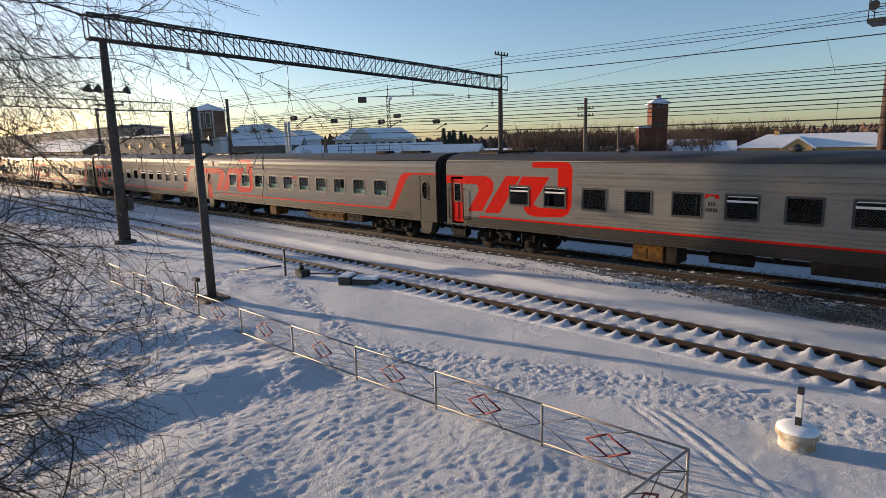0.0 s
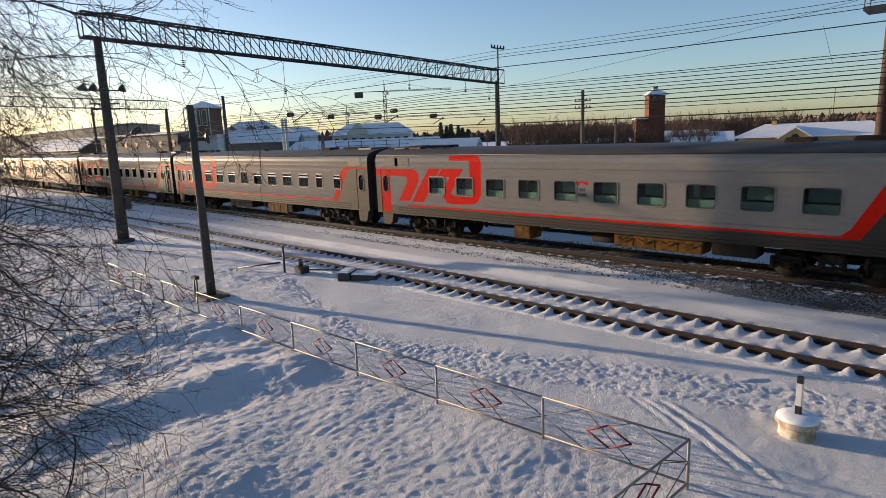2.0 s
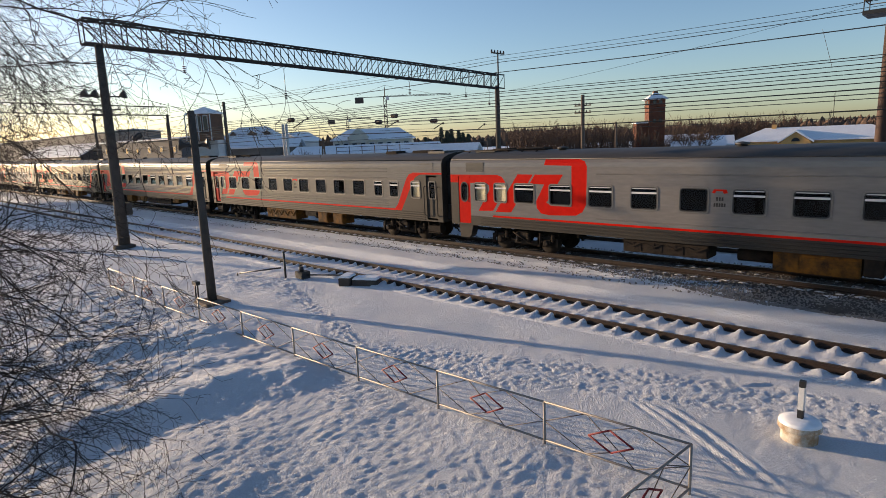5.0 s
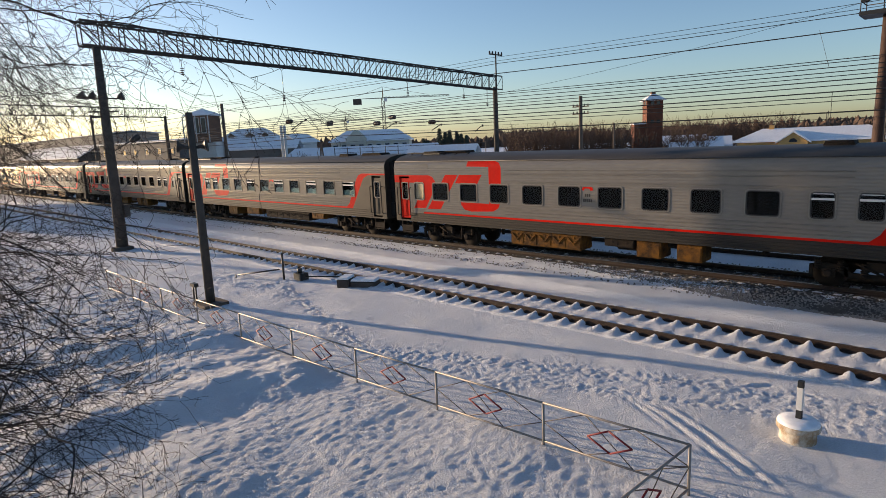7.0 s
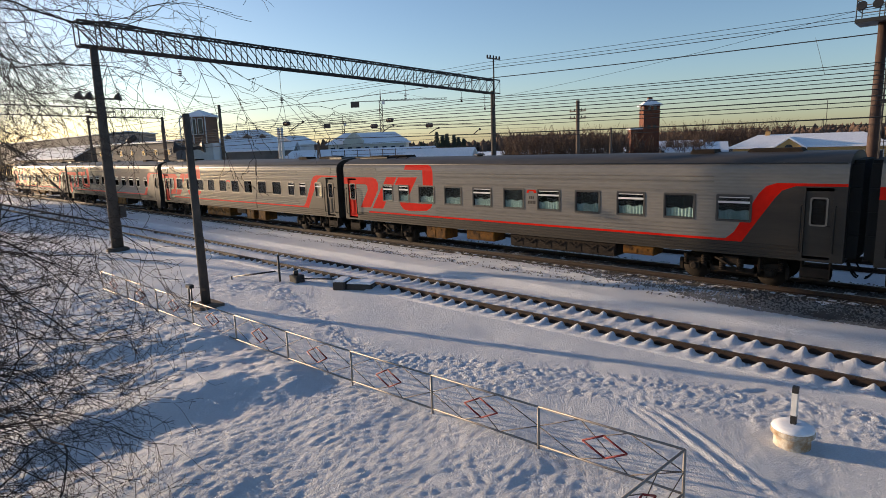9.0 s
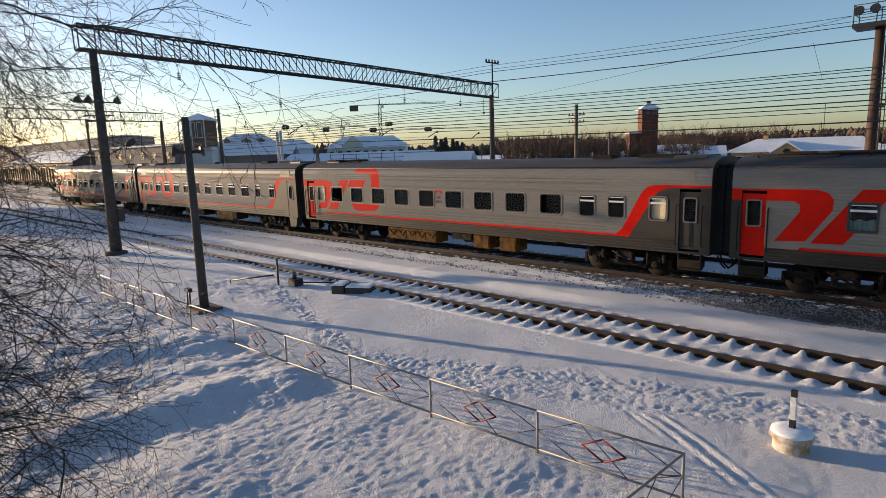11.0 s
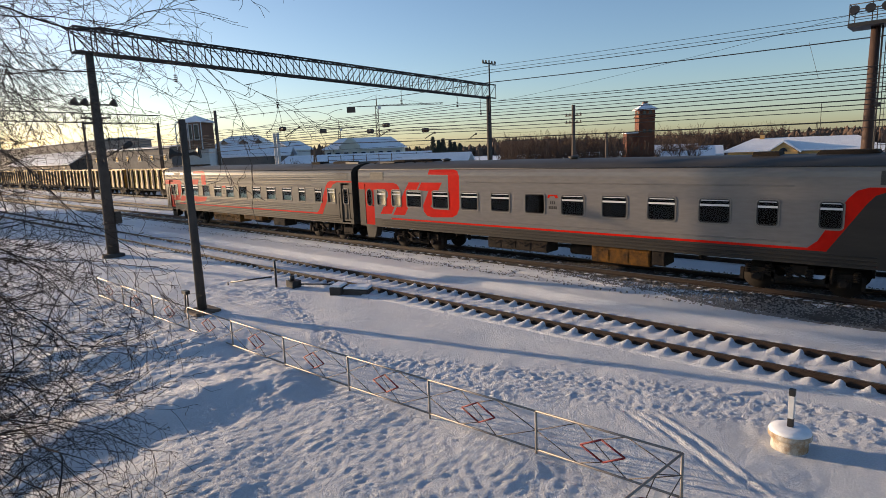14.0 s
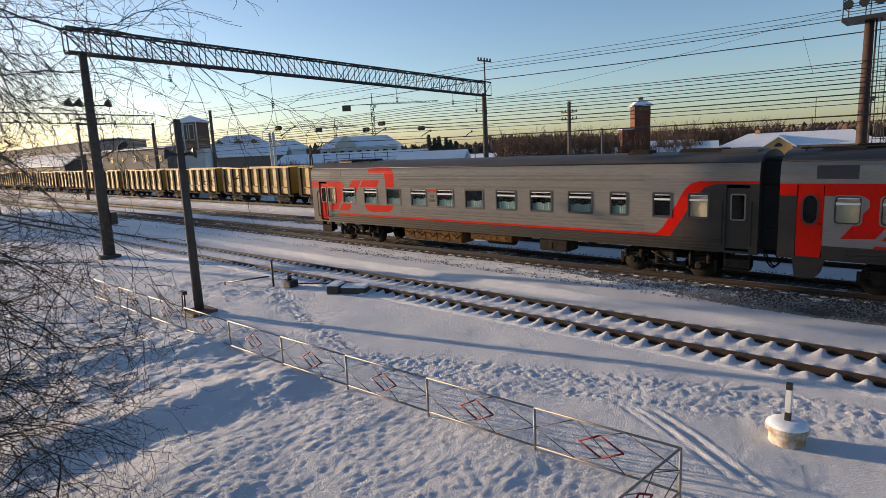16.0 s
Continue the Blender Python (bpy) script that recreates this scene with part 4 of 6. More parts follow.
def make_poles():
    p = concrete_pole(-37.28, 12.2, -0.5, 10.95, 0.33, 0.2, "tall weathered concrete pole with floodlights carrying the lattice beam", (0.05, 0.1))
    lamp_bar(p, 8.65, 1.15)
    bm = bmesh.new()
    for z in (7.9, 7.6):
        tube(bm, (0.0, -0.7, z), (0.0, 0.8, z + 0.03), 0.05, n=6)
    part("bracket", bm, TRUSS, p)
    bm = bmesh.new()
    tube(bm, (0, 0.1, 5.6), (0.2, 1.3, 6.3), 0.035, n=6)
    lathe(bm, [(0.05, 0), (0.15, 0.15), (0.19, 0.5), (0.14, 0.62)], 14, Matrix.Translation((0.2, 1.15, 6.2)) @ pose(0, 0, 0, -60, 0, 0))
    part("street_light", bm, SIGNAL_BLACK, p)
    bm = bmesh.new()
    box_to(bm, -0.3, 0.3, 0.28, 0.62, 1.9, 2.6)
    bmesh.ops.bevel(bm, geom=bm.edges[:], offset=0.03, segments=2, affect="EDGES")
    part("switch_box", bm, CONCRETE, p)
    bm = bmesh.new()
    lathe(bm, [(0.62, -0.1), (0.6, 0.12), (0.35, 0.2)], 16)
    part("footing", bm, CONCRETE, p)

    p = concrete_pole(-20.49, 9.39, -0.5, 6.31, 0.17, 0.12, "slim concrete pole with two horn loudspeakers and a meter stand")
    for s in (-1, 1):
        bm = bmesh.new()
        m = Matrix.Translation((0.0, 0.1 * s, 5.62)) @ pose(0, 0, 0, -82 * s, 0, -35)
        lathe(bm, [(0.05, 0.0), (0.06, 0.16), (0.10, 0.26), (0.19, 0.36), (0.21, 0.37), (0.2, 0.40), (0.1, 0.34)], 18, m)
        part("loudspeaker", bm, SIGNAL_BLACK, p)
    bm = bmesh.new()
    box_to(bm, -0.5, 0.5, -0.45, 0.45, -0.08, 0.10)
    part("footing", bm, WOOD, p)
    bm = bmesh.new()
    for dx in (-0.55, -0.35):
        tube(bm, (dx, -0.35, 0), (dx, -0.33, 0.75), 0.03, n=6)
    box_to(bm, -0.6, -0.28, -0.42, -0.25, 0.68, 0.8)
    part("meter_stand", bm, SIGNAL_BLACK, p)

    for az, rng, el, r, arms, lab in ((-29.86, 62, 3.47, 0.17, 2, "dark wooden line pole with a crossarm"), (-62.6, 90, 4.05, 0.2, 0, "bare dark line pole beside the signal cabin"), (-67.35, 96, 2.4, 0.17, 0, "dark pole in the yard"), (-26.9, 70, 0.9, 0.12, 0, "short dark pole beside the brush"), (-72.8, 100, 3.3, 0.16, 1, "dark pole with a crossarm in the yard")):
        x, y = rng * math.sin(radians(az)), rng * math.cos(radians(az))
        z = EYE.z + rng * math.tan(radians(el))
        q = thing("line_pole", lab, "pole", x, y, -0.6)
        bm = bmesh.new()
        tube(bm, (0, 0, -0.3), (0, 0, z + 0.6), r * 1.2, r, n=10)
        part("shaft", bm, WOOD, q)
        for k in range(arms):
            bm = bmesh.new()
            box_to(bm, -0.9, 0.9, -0.06, 0.06, z - 0.2 - 0.7 * k - 0.3, z - 0.1 - 0.7 * k - 0.3)
            for dx in (-0.8, -0.4, 0.4, 0.8):
                lathe(bm, [(0.05, 0), (0.07, 0.08), (0.04, 0.2)], 8, pose(dx, 0, z - 0.4 - 0.7 * k))
            part("crossarm", bm, WOOD, q)


def truss(name, a, b, depth, wide, panels, parent, chord=0.065, web=0.036):
    """A lattice box beam from a to b; depth upwards, wide along x."""
    a, b = Vector(a), Vector(b)
    up, side = Vector((0, 0, 1)), Vector((1, 0, 0))
    for s in (-0.5, 0.5):
        for h in (0, 1):
            bm = bmesh.new()
            o = side * (wide * s) + up * (depth * h)
            tube(bm, a + o, b + o, chord, n=4)
            part("chord", bm, TRUSS, parent)
    for s in (-0.5, 0.5):
        bm = bmesh.new()
        for k in range(panels + 1):
            p = a.lerp(b, k / panels) + side * (wide * s)
            tube(bm, p, p + up * depth, web, n=4, cap=False)
            if k < panels:
                q = a.lerp(b, (k + 1) / panels) + side * (wide * s)
                if k < panels / 2:
                    tube(bm, p + up * depth, q, web, n=4, cap=False)
                else:
                    tube(bm, p, q + up * depth, web, n=4, cap=False)
        part("lattice", bm, TRUSS, parent)
    for h in (0, 1):
        bm = bmesh.new()
        for k in range(panels):
            p, q = a.lerp(b, k / panels) + up * depth * h, a.lerp(b, (k + 1) / panels) + up * depth * h
            s = 1 if k % 2 else -1
            tube(bm, p + side * wide / 2 * s, q - side * wide / 2 * s, web * 0.8, n=4, cap=False)
            tube(bm, p + side * wide / 2, p - side * wide / 2, web * 0.8, n=4, cap=False)
        part("lattice", bm, TRUSS, parent)


def insulator(bm, p, n=4, r=0.11, gap=0.12):
    for k in range(n):
        lathe(bm, [(0.03, 0), (r, 0.02), (r, 0.05), (0.03, 0.08)], 10, Matrix.Translation(p - Vector((0, 0, gap * (k + 1)))))


def make_gantry():
    g = thing("signal_gantry", "dark steel lattice beam across the tracks with hanging insulators", "gantry", 0, 0, 0)
    x = -37.28
    truss("beam", (x, 11.55, 10.95), (x, 49.0, 9.72), 1.28, 0.75, 34, g)
    for y, drop in ((17.0, 0.35), (24.05, 1.55), (36.2, 0.5), (43.5, 0.35), (47.0, 0.9)):
        z = 10.95 + (9.72 - 10.95) * (y - 11.55) / 37.45
        bm = bmesh.new()
        tube(bm, (x, y - 0.25, z), (x, y, z - 0.3), 0.015, n=4)
        tube(bm, (x, y + 0.25, z), (x, y, z - 0.3), 0.015, n=4)
        tube(bm, (x, y, z - 0.3), (x, y, z - 0.3 - drop), 0.018, n=5)
        insulator(bm, Vector((x, y, z - 0.3 - drop)))
        part("insulator", bm, INSULATOR, g, "brown stacked insulator on a rod")
    p = concrete_pole(x, 48.3, -0.6, 10.0, 0.3, 0.22, "concrete pole under the far end of the lattice beam")
    bm = bmesh.new()
    tube(bm, (0.4, -0.3, 9.0), (0.4, -0.3, 13.9), 0.07, n=8)
    part("extension", bm, TRUSS, p)
    bm = bmesh.new()
    box_to(bm, 0.3, 0.42, -1.25, 0.75, 13.55, 13.66)
    for dy in (-1.2, -0.75, 0.2, 0.7):
        lathe(bm, [(0.05, 0), (0.1, 0.1), (0.06, 0.3)], 8, pose(0.36, dy, 13.6))
    part("crossarm", bm, TRUSS, p)
    # a second portal down the line
    g2 = thing("signal_gantry", "thin lattice portal farther down the yard", "gantry", 0, 0, 0)
    truss("beam", (-96, 12, 10.9), (-96, 40.5, 10.4), 1.3, 0.8, 24, g2, 0.05, 0.03)
    for y in (12.5, 40.2):
        q = concrete_pole(-96, y, -0.6, 10.6, 0.3, 0.2, "concrete pole under the thin lattice portal")
    for y in (37.0, 38.2, 39.4, 40.6):
        bm = bmesh.new()
        insulator(bm, Vector((-96, y, 12.4)), 3, 0.14)
        part("insulator", bm, INSULATOR, g2)


def sagging(bm, a, b, sag, r, n=14):
    """One unbroken strand hanging from a to b."""
    a, b = Vector(a), Vector(b)
    side = (b - a).cross(Vector((0, 0, 1))).normalized() * r
    rise = Vector((0, 0, r))
    last = None
    for k in range(n + 1):
        u = k / n
        p = a.lerp(b, u) - Vector((0, 0, 4 * sag * u * (1 - u)))
        ring = [bm.verts.new(p + o) for o in (side, rise, -side, -rise)]
        if last:
            for q in range(4):
                bm.faces.new((last[q], last[(q + 1) % 4], ring[(q + 1) % 4], ring[q]))
        last = ring


def make_wires():
    # feeder lines over the far side of the yard: across-track distance, rise per metre of it, thickness
    for y, k, r in ((47.2, 0.160, 0.013), (47.7, 0.1525, 0.013), (48.9, 0.147, 0.02), (48.3, 0.1275, 0.028), (43.5, 0.0868, 0.018), (43.0, 0.0805, 0.02), (38.5, 0.0745, 0.018), (38.0, 0.069, 0.016), (36.2, 0.048, 0.024), (33.4, 0.0355, 0.014), (26.75, 0.0215, 0.02), (43.2, 0.010, 0.013), (43.3, 0.0905, 0.018), (38.2, 0.063, 0.022), (36.0, 0.0565, 0.018), (35.8, 0.0415, 0.018)):
        w = thing("overhead_wire", "dark overhead wire strung along the tracks", "wire", 0, 0, 0, group="overhead wires")
        z = EYE.z + k * y
        for x0, x1 in ((-37.28, 25), (-96, -37.28), (-160, -96)):
            bm = bmesh.new()
            sagging(bm, (x0, y, z + 0.1), (x1, y, z + 0.1), 0.28, r * 1.3)
            part("strand", bm, WIRE, w)
    for y, zc, zm in ((22.09, 6.35, 8.1), (26.75, 6.25, 7.7), (33.4, 6.3, 7.9)):
        w = thing("overhead_wire", "contact wire and bearer wire with droppers over a track", "wire", 0, 0, 0, group="overhead wires")
        bm = bmesh.new()
        if y > 22.5:
            sagging(bm, (-200, y, zc), (-37, y, zc), 0.0, 0.011, 4)
        for x0, x1 in ((-96, -37.28), (-160, -96)):
            sagging(bm, (x0, y, zm), (x1, y, zm), 0.9, 0.011)
        for k in range(12):
            x = -92 + k * 4.6
            u = (x + 96) / 58.72
            if y > 22.5:
                tube(bm, (x, y, zc), (x, y, zm - 3.6 * u * (1 - u)), 0.006, n=3, cap=False)
        part("strand", bm, WIRE, w)
    # a slack wire rising across the sky and two loose droppers
    w = thing("overhead_wire", "slack thin wire slanting up across the yard", "wire", 0, 0, 0, group="overhead wires")
    bm = bmesh.new()
    sagging(bm, (-37.0, 48.2, 9.3), (-3.5, 47.5, 13.0), 0.4, 0.012)
    tube(bm, (-9.6, 48.3, 11.2), (-8.9, 48.3, 8.7), 0.012, n=4)
    part("strand", bm, WIRE, w)
    # short cantilever insulators out over the far tracks
    for az, el in ((-56.9, 2.3), (-48.9, 1.85), (-43.7, 1.75), (-47.4, 2.35)):
        x, y = 60 * math.sin(radians(az)), 60 * math.cos(radians(az))
        z = EYE.z + 60 * math.tan(radians(el))
        c = thing("line_insulator", "dark ribbed insulator in a cross-span wire", "insulator", x, y, z, group="insulators in the cross-spans")
        bm = bmesh.new()
        for k in range(4):
            lathe(bm, [(0.05, 0), (0.22, 0.05), (0.22, 0.12), (0.05, 0.17)], 10, pose(-0.4 + 0.2 * k, 0, 0, 0, 90, 0))
        part("discs", bm, INSULATOR, c)
        bm = bmesh.new()
        tube(bm, (-9, 0, 0.25), (9, 0, -0.25), 0.014, n=4)
        part("strand", bm, WIRE, c)


def make_arms():
    """Slanting steadying arms of the overhead line over the far tracks."""
    for a0, e0, a1, e1 in ((-56.78, 1.56, -55.44, 2.39), (-48.2, 1.26, -47.11, 1.84), (-43.77, 0.98, -42.84, 1.47), (-39.65, 0.71, -38.94, 1.21)):
        ends = [Vector((62 * math.sin(radians(a)), 62 * math.cos(radians(a)), EYE.z + 62 * math.tan(radians(e)))) for a, e in ((a0, e0), (a1, e1))]
        t = thing("steady_arm", "dark bent steadying arm of the overhead line", "arm", *ends[0], group="steadying arms of the overhead line")
        d = ends[1] - ends[0]
        bm = bmesh.new()
        tube(bm, (0, 0, 0), d * 0.75 + Vector((0, 0, 0.06)), 0.05, n=6)
        tube(bm, d * 0.75 + Vector((0, 0, 0.06)), d, 0.045, n=6)
        part("bar", bm, TRUSS, t)
        bm = bmesh.new()
        lathe(bm, [(0.05, -0.1), (0.1, -0.05), (0.1, 0.08), (0.04, 0.12)], 8, Matrix.Translation(d))
        part("clamp", bm, INSULATOR, t)
        bm = bmesh.new()
        tube(bm, d, d + Vector((7.0, 0.5, -0.1)), 0.012, n=4)
        tube(bm, d * 0.1, d * 0.1 + Vector((-8.0, -0.5, 0.1)), 0.012, n=4)
        part("strand", bm, WIRE, t)


def make_mast():
    az, rng = -6.95, 44.0
    x, y = rng * math.sin(radians(az)), rng * math.cos(radians(az))
    m = thing("lighting_mast", "rusty tubular lighting mast with a platform and caged ladder", "mast", x, y, -0.6)
    bm = bmesh.new()
    tube(bm, (0, 0, -0.3), (0, 0, 11.6), 0.33, 0.24, n=18)
    part("shaft", bm, RUST, m)
    top = EYE.z + rng * math.tan(radians(7.75)) + 0.6
    bm = bmesh.new()
    box_to(bm, -1.25, 2.2, -1.0, 1.0, top, top + 0.22)
    part("platform", bm, SIGNAL_BLACK, m)
    bm = bmesh.new()
    for z in (0.6, 1.05):
        for a, b in (((-1.2, -0.95), (2.15, -0.95)), ((-1.2, 0.95), (2.15, 0.95)), ((-1.2, -0.95), (-1.2, 0.95)), ((2.15, -0.95), (2.15, 0.95))):
            tube(bm, (*a, top + 0.2 + z), (*b, top + 0.2 + z), 0.03, n=5)
    for px in (-1.2, -0.1, 1.0, 2.15):
        for py in (-0.95, 0.95):
            tube(bm, (px, py, top + 0.2), (px, py, top + 1.3), 0.03, n=5)
    part("railing", bm, TRUSS, m)
    for k in range(4):
        bm = bmesh.new()
        lathe(bm, [(0.1, 0), (0.22, 0.2), (0.26, 0.4)], 12, Matrix.Translation((-0.9 + 0.75 * k, -1.05, top + 0.75)) @ pose(0, 0, 0, 70, 0, 0))
        part("floodlight", bm, SIGNAL_BLACK, m)
    bm = bmesh.new()
    for s in (0.55, 0.95):
        tube(bm, (s, -0.2, 0.5), (s, -0.2, top), 0.025, n=5)
    for k in range(int(top / 0.35)):
        tube(bm, (0.55, -0.2, 0.6 + 0.35 * k), (0.95, -0.2, 0.6 + 0.35 * k), 0.014, n=4)
    lad = part("ladder", bm, TRUSS, m)
    bm = bmesh.new()
    for k in range(6):
        z = 3.5 + k * 1.3
        pts = [Vector((0.75 + 0.4 * math.cos(a), -0.2 - 0.4 * math.sin(a), z)) for a in [math.pi * i / 8 for i in range(9)]]
        for p, q in zip(pts, pts[1:]):
            tube(bm, p, q, 0.016, n=4)
    for a in (0.5, 1.57, 2.6):
        tube(bm, (0.75 + 0.4 * math.cos(a), -0.2 - 0.4 * math.sin(a), 3.5), (0.75 + 0.4 * math.cos(a), -0.2 - 0.4 * math.sin(a), 10), 0.012, n=4)
    part("safety_cage", bm, TRUSS, lad)
    bm = bmesh.new()
    tube(bm, (0.36, -0.25, 0), (0.36, -0.25, top), 0.05, n=6)
    box_to(bm, 0.25, 0.55, -0.45, -0.2, 7.0, 7.25)
    part("cable_pipe", bm, SIGNAL_BLACK, m)


def fence_panel(a, b, hgt, name="fence_panel", label="silver pipe fence panel with thin rods and a dark red rhombus"):
    a, b = Vector(a), Vector(b)
    t = thing(name, label, "fence", a.x, a.y, a.z, group="fence along the path")
    d = b - a

    def at(u, v):
        return d * u + Vector((0, 0, 0.10 + (hgt - 0.10) * v))

    for nm, pts, r, mt in (("top_rail", ((0, 1), (1, 1)), 0.02, PIPE), ("bottom_rail", ((0, 0), (1, 0)), 0.02, PIPE)):
        bm = bmesh.new()
        tube(bm, at(*pts[0]), at(*pts[1]), r, n=8)
        part(nm, bm, mt, t)
    bm = bmesh.new()
    tube(bm, (0, 0, -0.4), (0, 0, hgt), 0.024, n=10)
    part("post", bm, PIPE, t)
    for p, q in (((0, 0.5), (0.32, 0)), ((0.32, 1), (0.66, 0)), ((0.66, 1), (1, 0.5)), ((0, 0.5), (0.32, 1)), ((0.32, 0), (0.50, 0.23)), ((0.49, 0.77), (0.66, 1)), ((0.66, 0), (1, 0.5))):
        bm = bmesh.new()
        tube(bm, at(*p), at(*q), 0.009, n=6)
        part("rod", bm, ROD, t)
    dia = [(0.34, 0.5), (0.49, 0.77), (0.65, 0.5), (0.50, 0.23)]
    bm = bmesh.new()
    for p, q in zip(dia, dia[1:] + dia[:1]):
        tube(bm, at(*p) - Vector((0, 0.012, 0)), at(*q) - Vector((0, 0.012, 0)), 0.017, n=6)
    part("rhombus", bm, CRIMSON, t, "dark red rhombus of flat bar")
    return t


def make_fence():
    posts = [(-3.0, 8.43), (-5.53, 8.31), (-8.06, 8.2), (-10.55, 8.1), (-13.1, 8.03), (-15.7, 7.98), (-18.4, 7.95), (-21.1, 7.93), (-23.8, 7.92), (-26.5, 7.92)]
    for (x0, y0), (x1, y1) in zip(posts[1:], posts):
        fence_panel((x0, y0, -0.5), (x1, y1, -0.5), 0.83)
    t = fence_panel((-3.0, 8.43, -0.5), (-3.22, 5.93, -0.5), 0.83)
    fence_panel((-3.22, 5.93, -0.5), (-3.45, 3.4, -0.5), 0.83)


def make_bollard():
    b = thing("cable_marker", "snow-capped round concrete well with a black and white marker post", "marker post", -2.16, 11.3, -0.5)
    b.scale = (0.74, 0.74, 0.95)
    bm = bmesh.new()
    lathe(bm, [(0.38, -0.1), (0.40, 0.0), (0.39, 0.20), (0.36, 0.22)], 36)
    part("well_ring", bm, PALE_CONCRETE, b, "stained pale concrete ring")
    bm = bmesh.new()
    lathe(bm, [(0.44, 0.21), (0.47, 0.23), (0.47, 0.31), (0.44, 0.33), (0.1, 0.34)], 36)
    part("lid", bm, PALE_CONCRETE, b)
    bm = bmesh.new()
    lathe(bm, [(0.46, 0.325), (0.455, 0.35), (0.40, 0.385), (0.22, 0.41), (0.05, 0.415)], 36)
    part("snow_cap", bm, ROOF_SNOW, b)
    for z0, z1, mt in ((0.36, 0.58, SIGNAL_BLACK), (0.58, 1.02, WHITE), (1.02, 1.14, SIGNAL_BLACK)):
        bm = bmesh.new()
        box_to(bm, -0.065, 0.065, -0.065, 0.065, z0, z1)
        bmesh.ops.bevel(bm, geom=[e for e in bm.edges if abs(e.verts[0].co.z - e.verts[1].co.z) > 0.05], offset=0.012, segments=2, affect="EDGES")
        part("post_band", bm, mt, b)


def make_point_lever():
    p = thing("point_lever", "black hand lever and rods of a railway point beside the siding", "point lever", -21.6, 13.15, -0.5)
    bm = bmesh.new()
    tube(bm, (0, 0, -0.1), (0, 0, 1.15), 0.045, n=8)
    part("lever", bm, SIGNAL_BLACK, p)
    bm = bmesh.new()
    tube(bm, (-2.2, -0.9, 0.12), (-0.3, 0.0, 0.42), 0.035, n=6)
    tube(bm, (-2.3, -0.95, -0.05), (-2.3, -0.95, 0.14), 0.03, n=6)
    part("rod", bm, SIGNAL_BLACK, p)
    bm = bmesh.new()
    box_to(bm, 0.35, 0.85, 0.25, 0.65, -0.05, 0.3)
    tube(bm, (0.6, 0.4, 0.3), (0.6, 0.4, 0.5), 0.1, n=10)
    tube(bm, (0.8, 0.5, 0.15), (2.2, 1.6, 0.1), 0.03, n=6)
    part("gearbox", bm, SIGNAL_BLACK, p)
    b = thing("point_machine", "snow-topped grey cast-iron point machine beside the siding", "point machine", -18.0, 14.2, -0.5, 28)
    bm = bmesh.new()
    box_to(bm, -0.75, -0.25, -0.35, 0.35, -0.1, 0.34)
    bmesh.ops.bevel(bm, geom=bm.edges[:], offset=0.04, segments=2, affect="EDGES")
    part("housing", bm, CONCRETE, b)
    bm = bmesh.new()
    box_to(bm, -0.22, 0.85, -0.28, 0.28, -0.1, 0.26)
    bmesh.ops.bevel(bm, geom=bm.edges[:], offset=0.05, segments=2, affect="EDGES")
    part("motor_cover", bm, CONCRETE, b)
    bm = bmesh.new()
    for x0, x1, w, z in ((-0.74, -0.26, 0.33, 0.34), (-0.2, 0.82, 0.26, 0.26)):
        prism(bm, [(x0, z - 0.01), (x1, z - 0.01), (x1 - 0.06, z + 0.07), (x0 + 0.06, z + 0.07)], -w, w)
    part("snow_cap", bm, ROOF_SNOW, b)


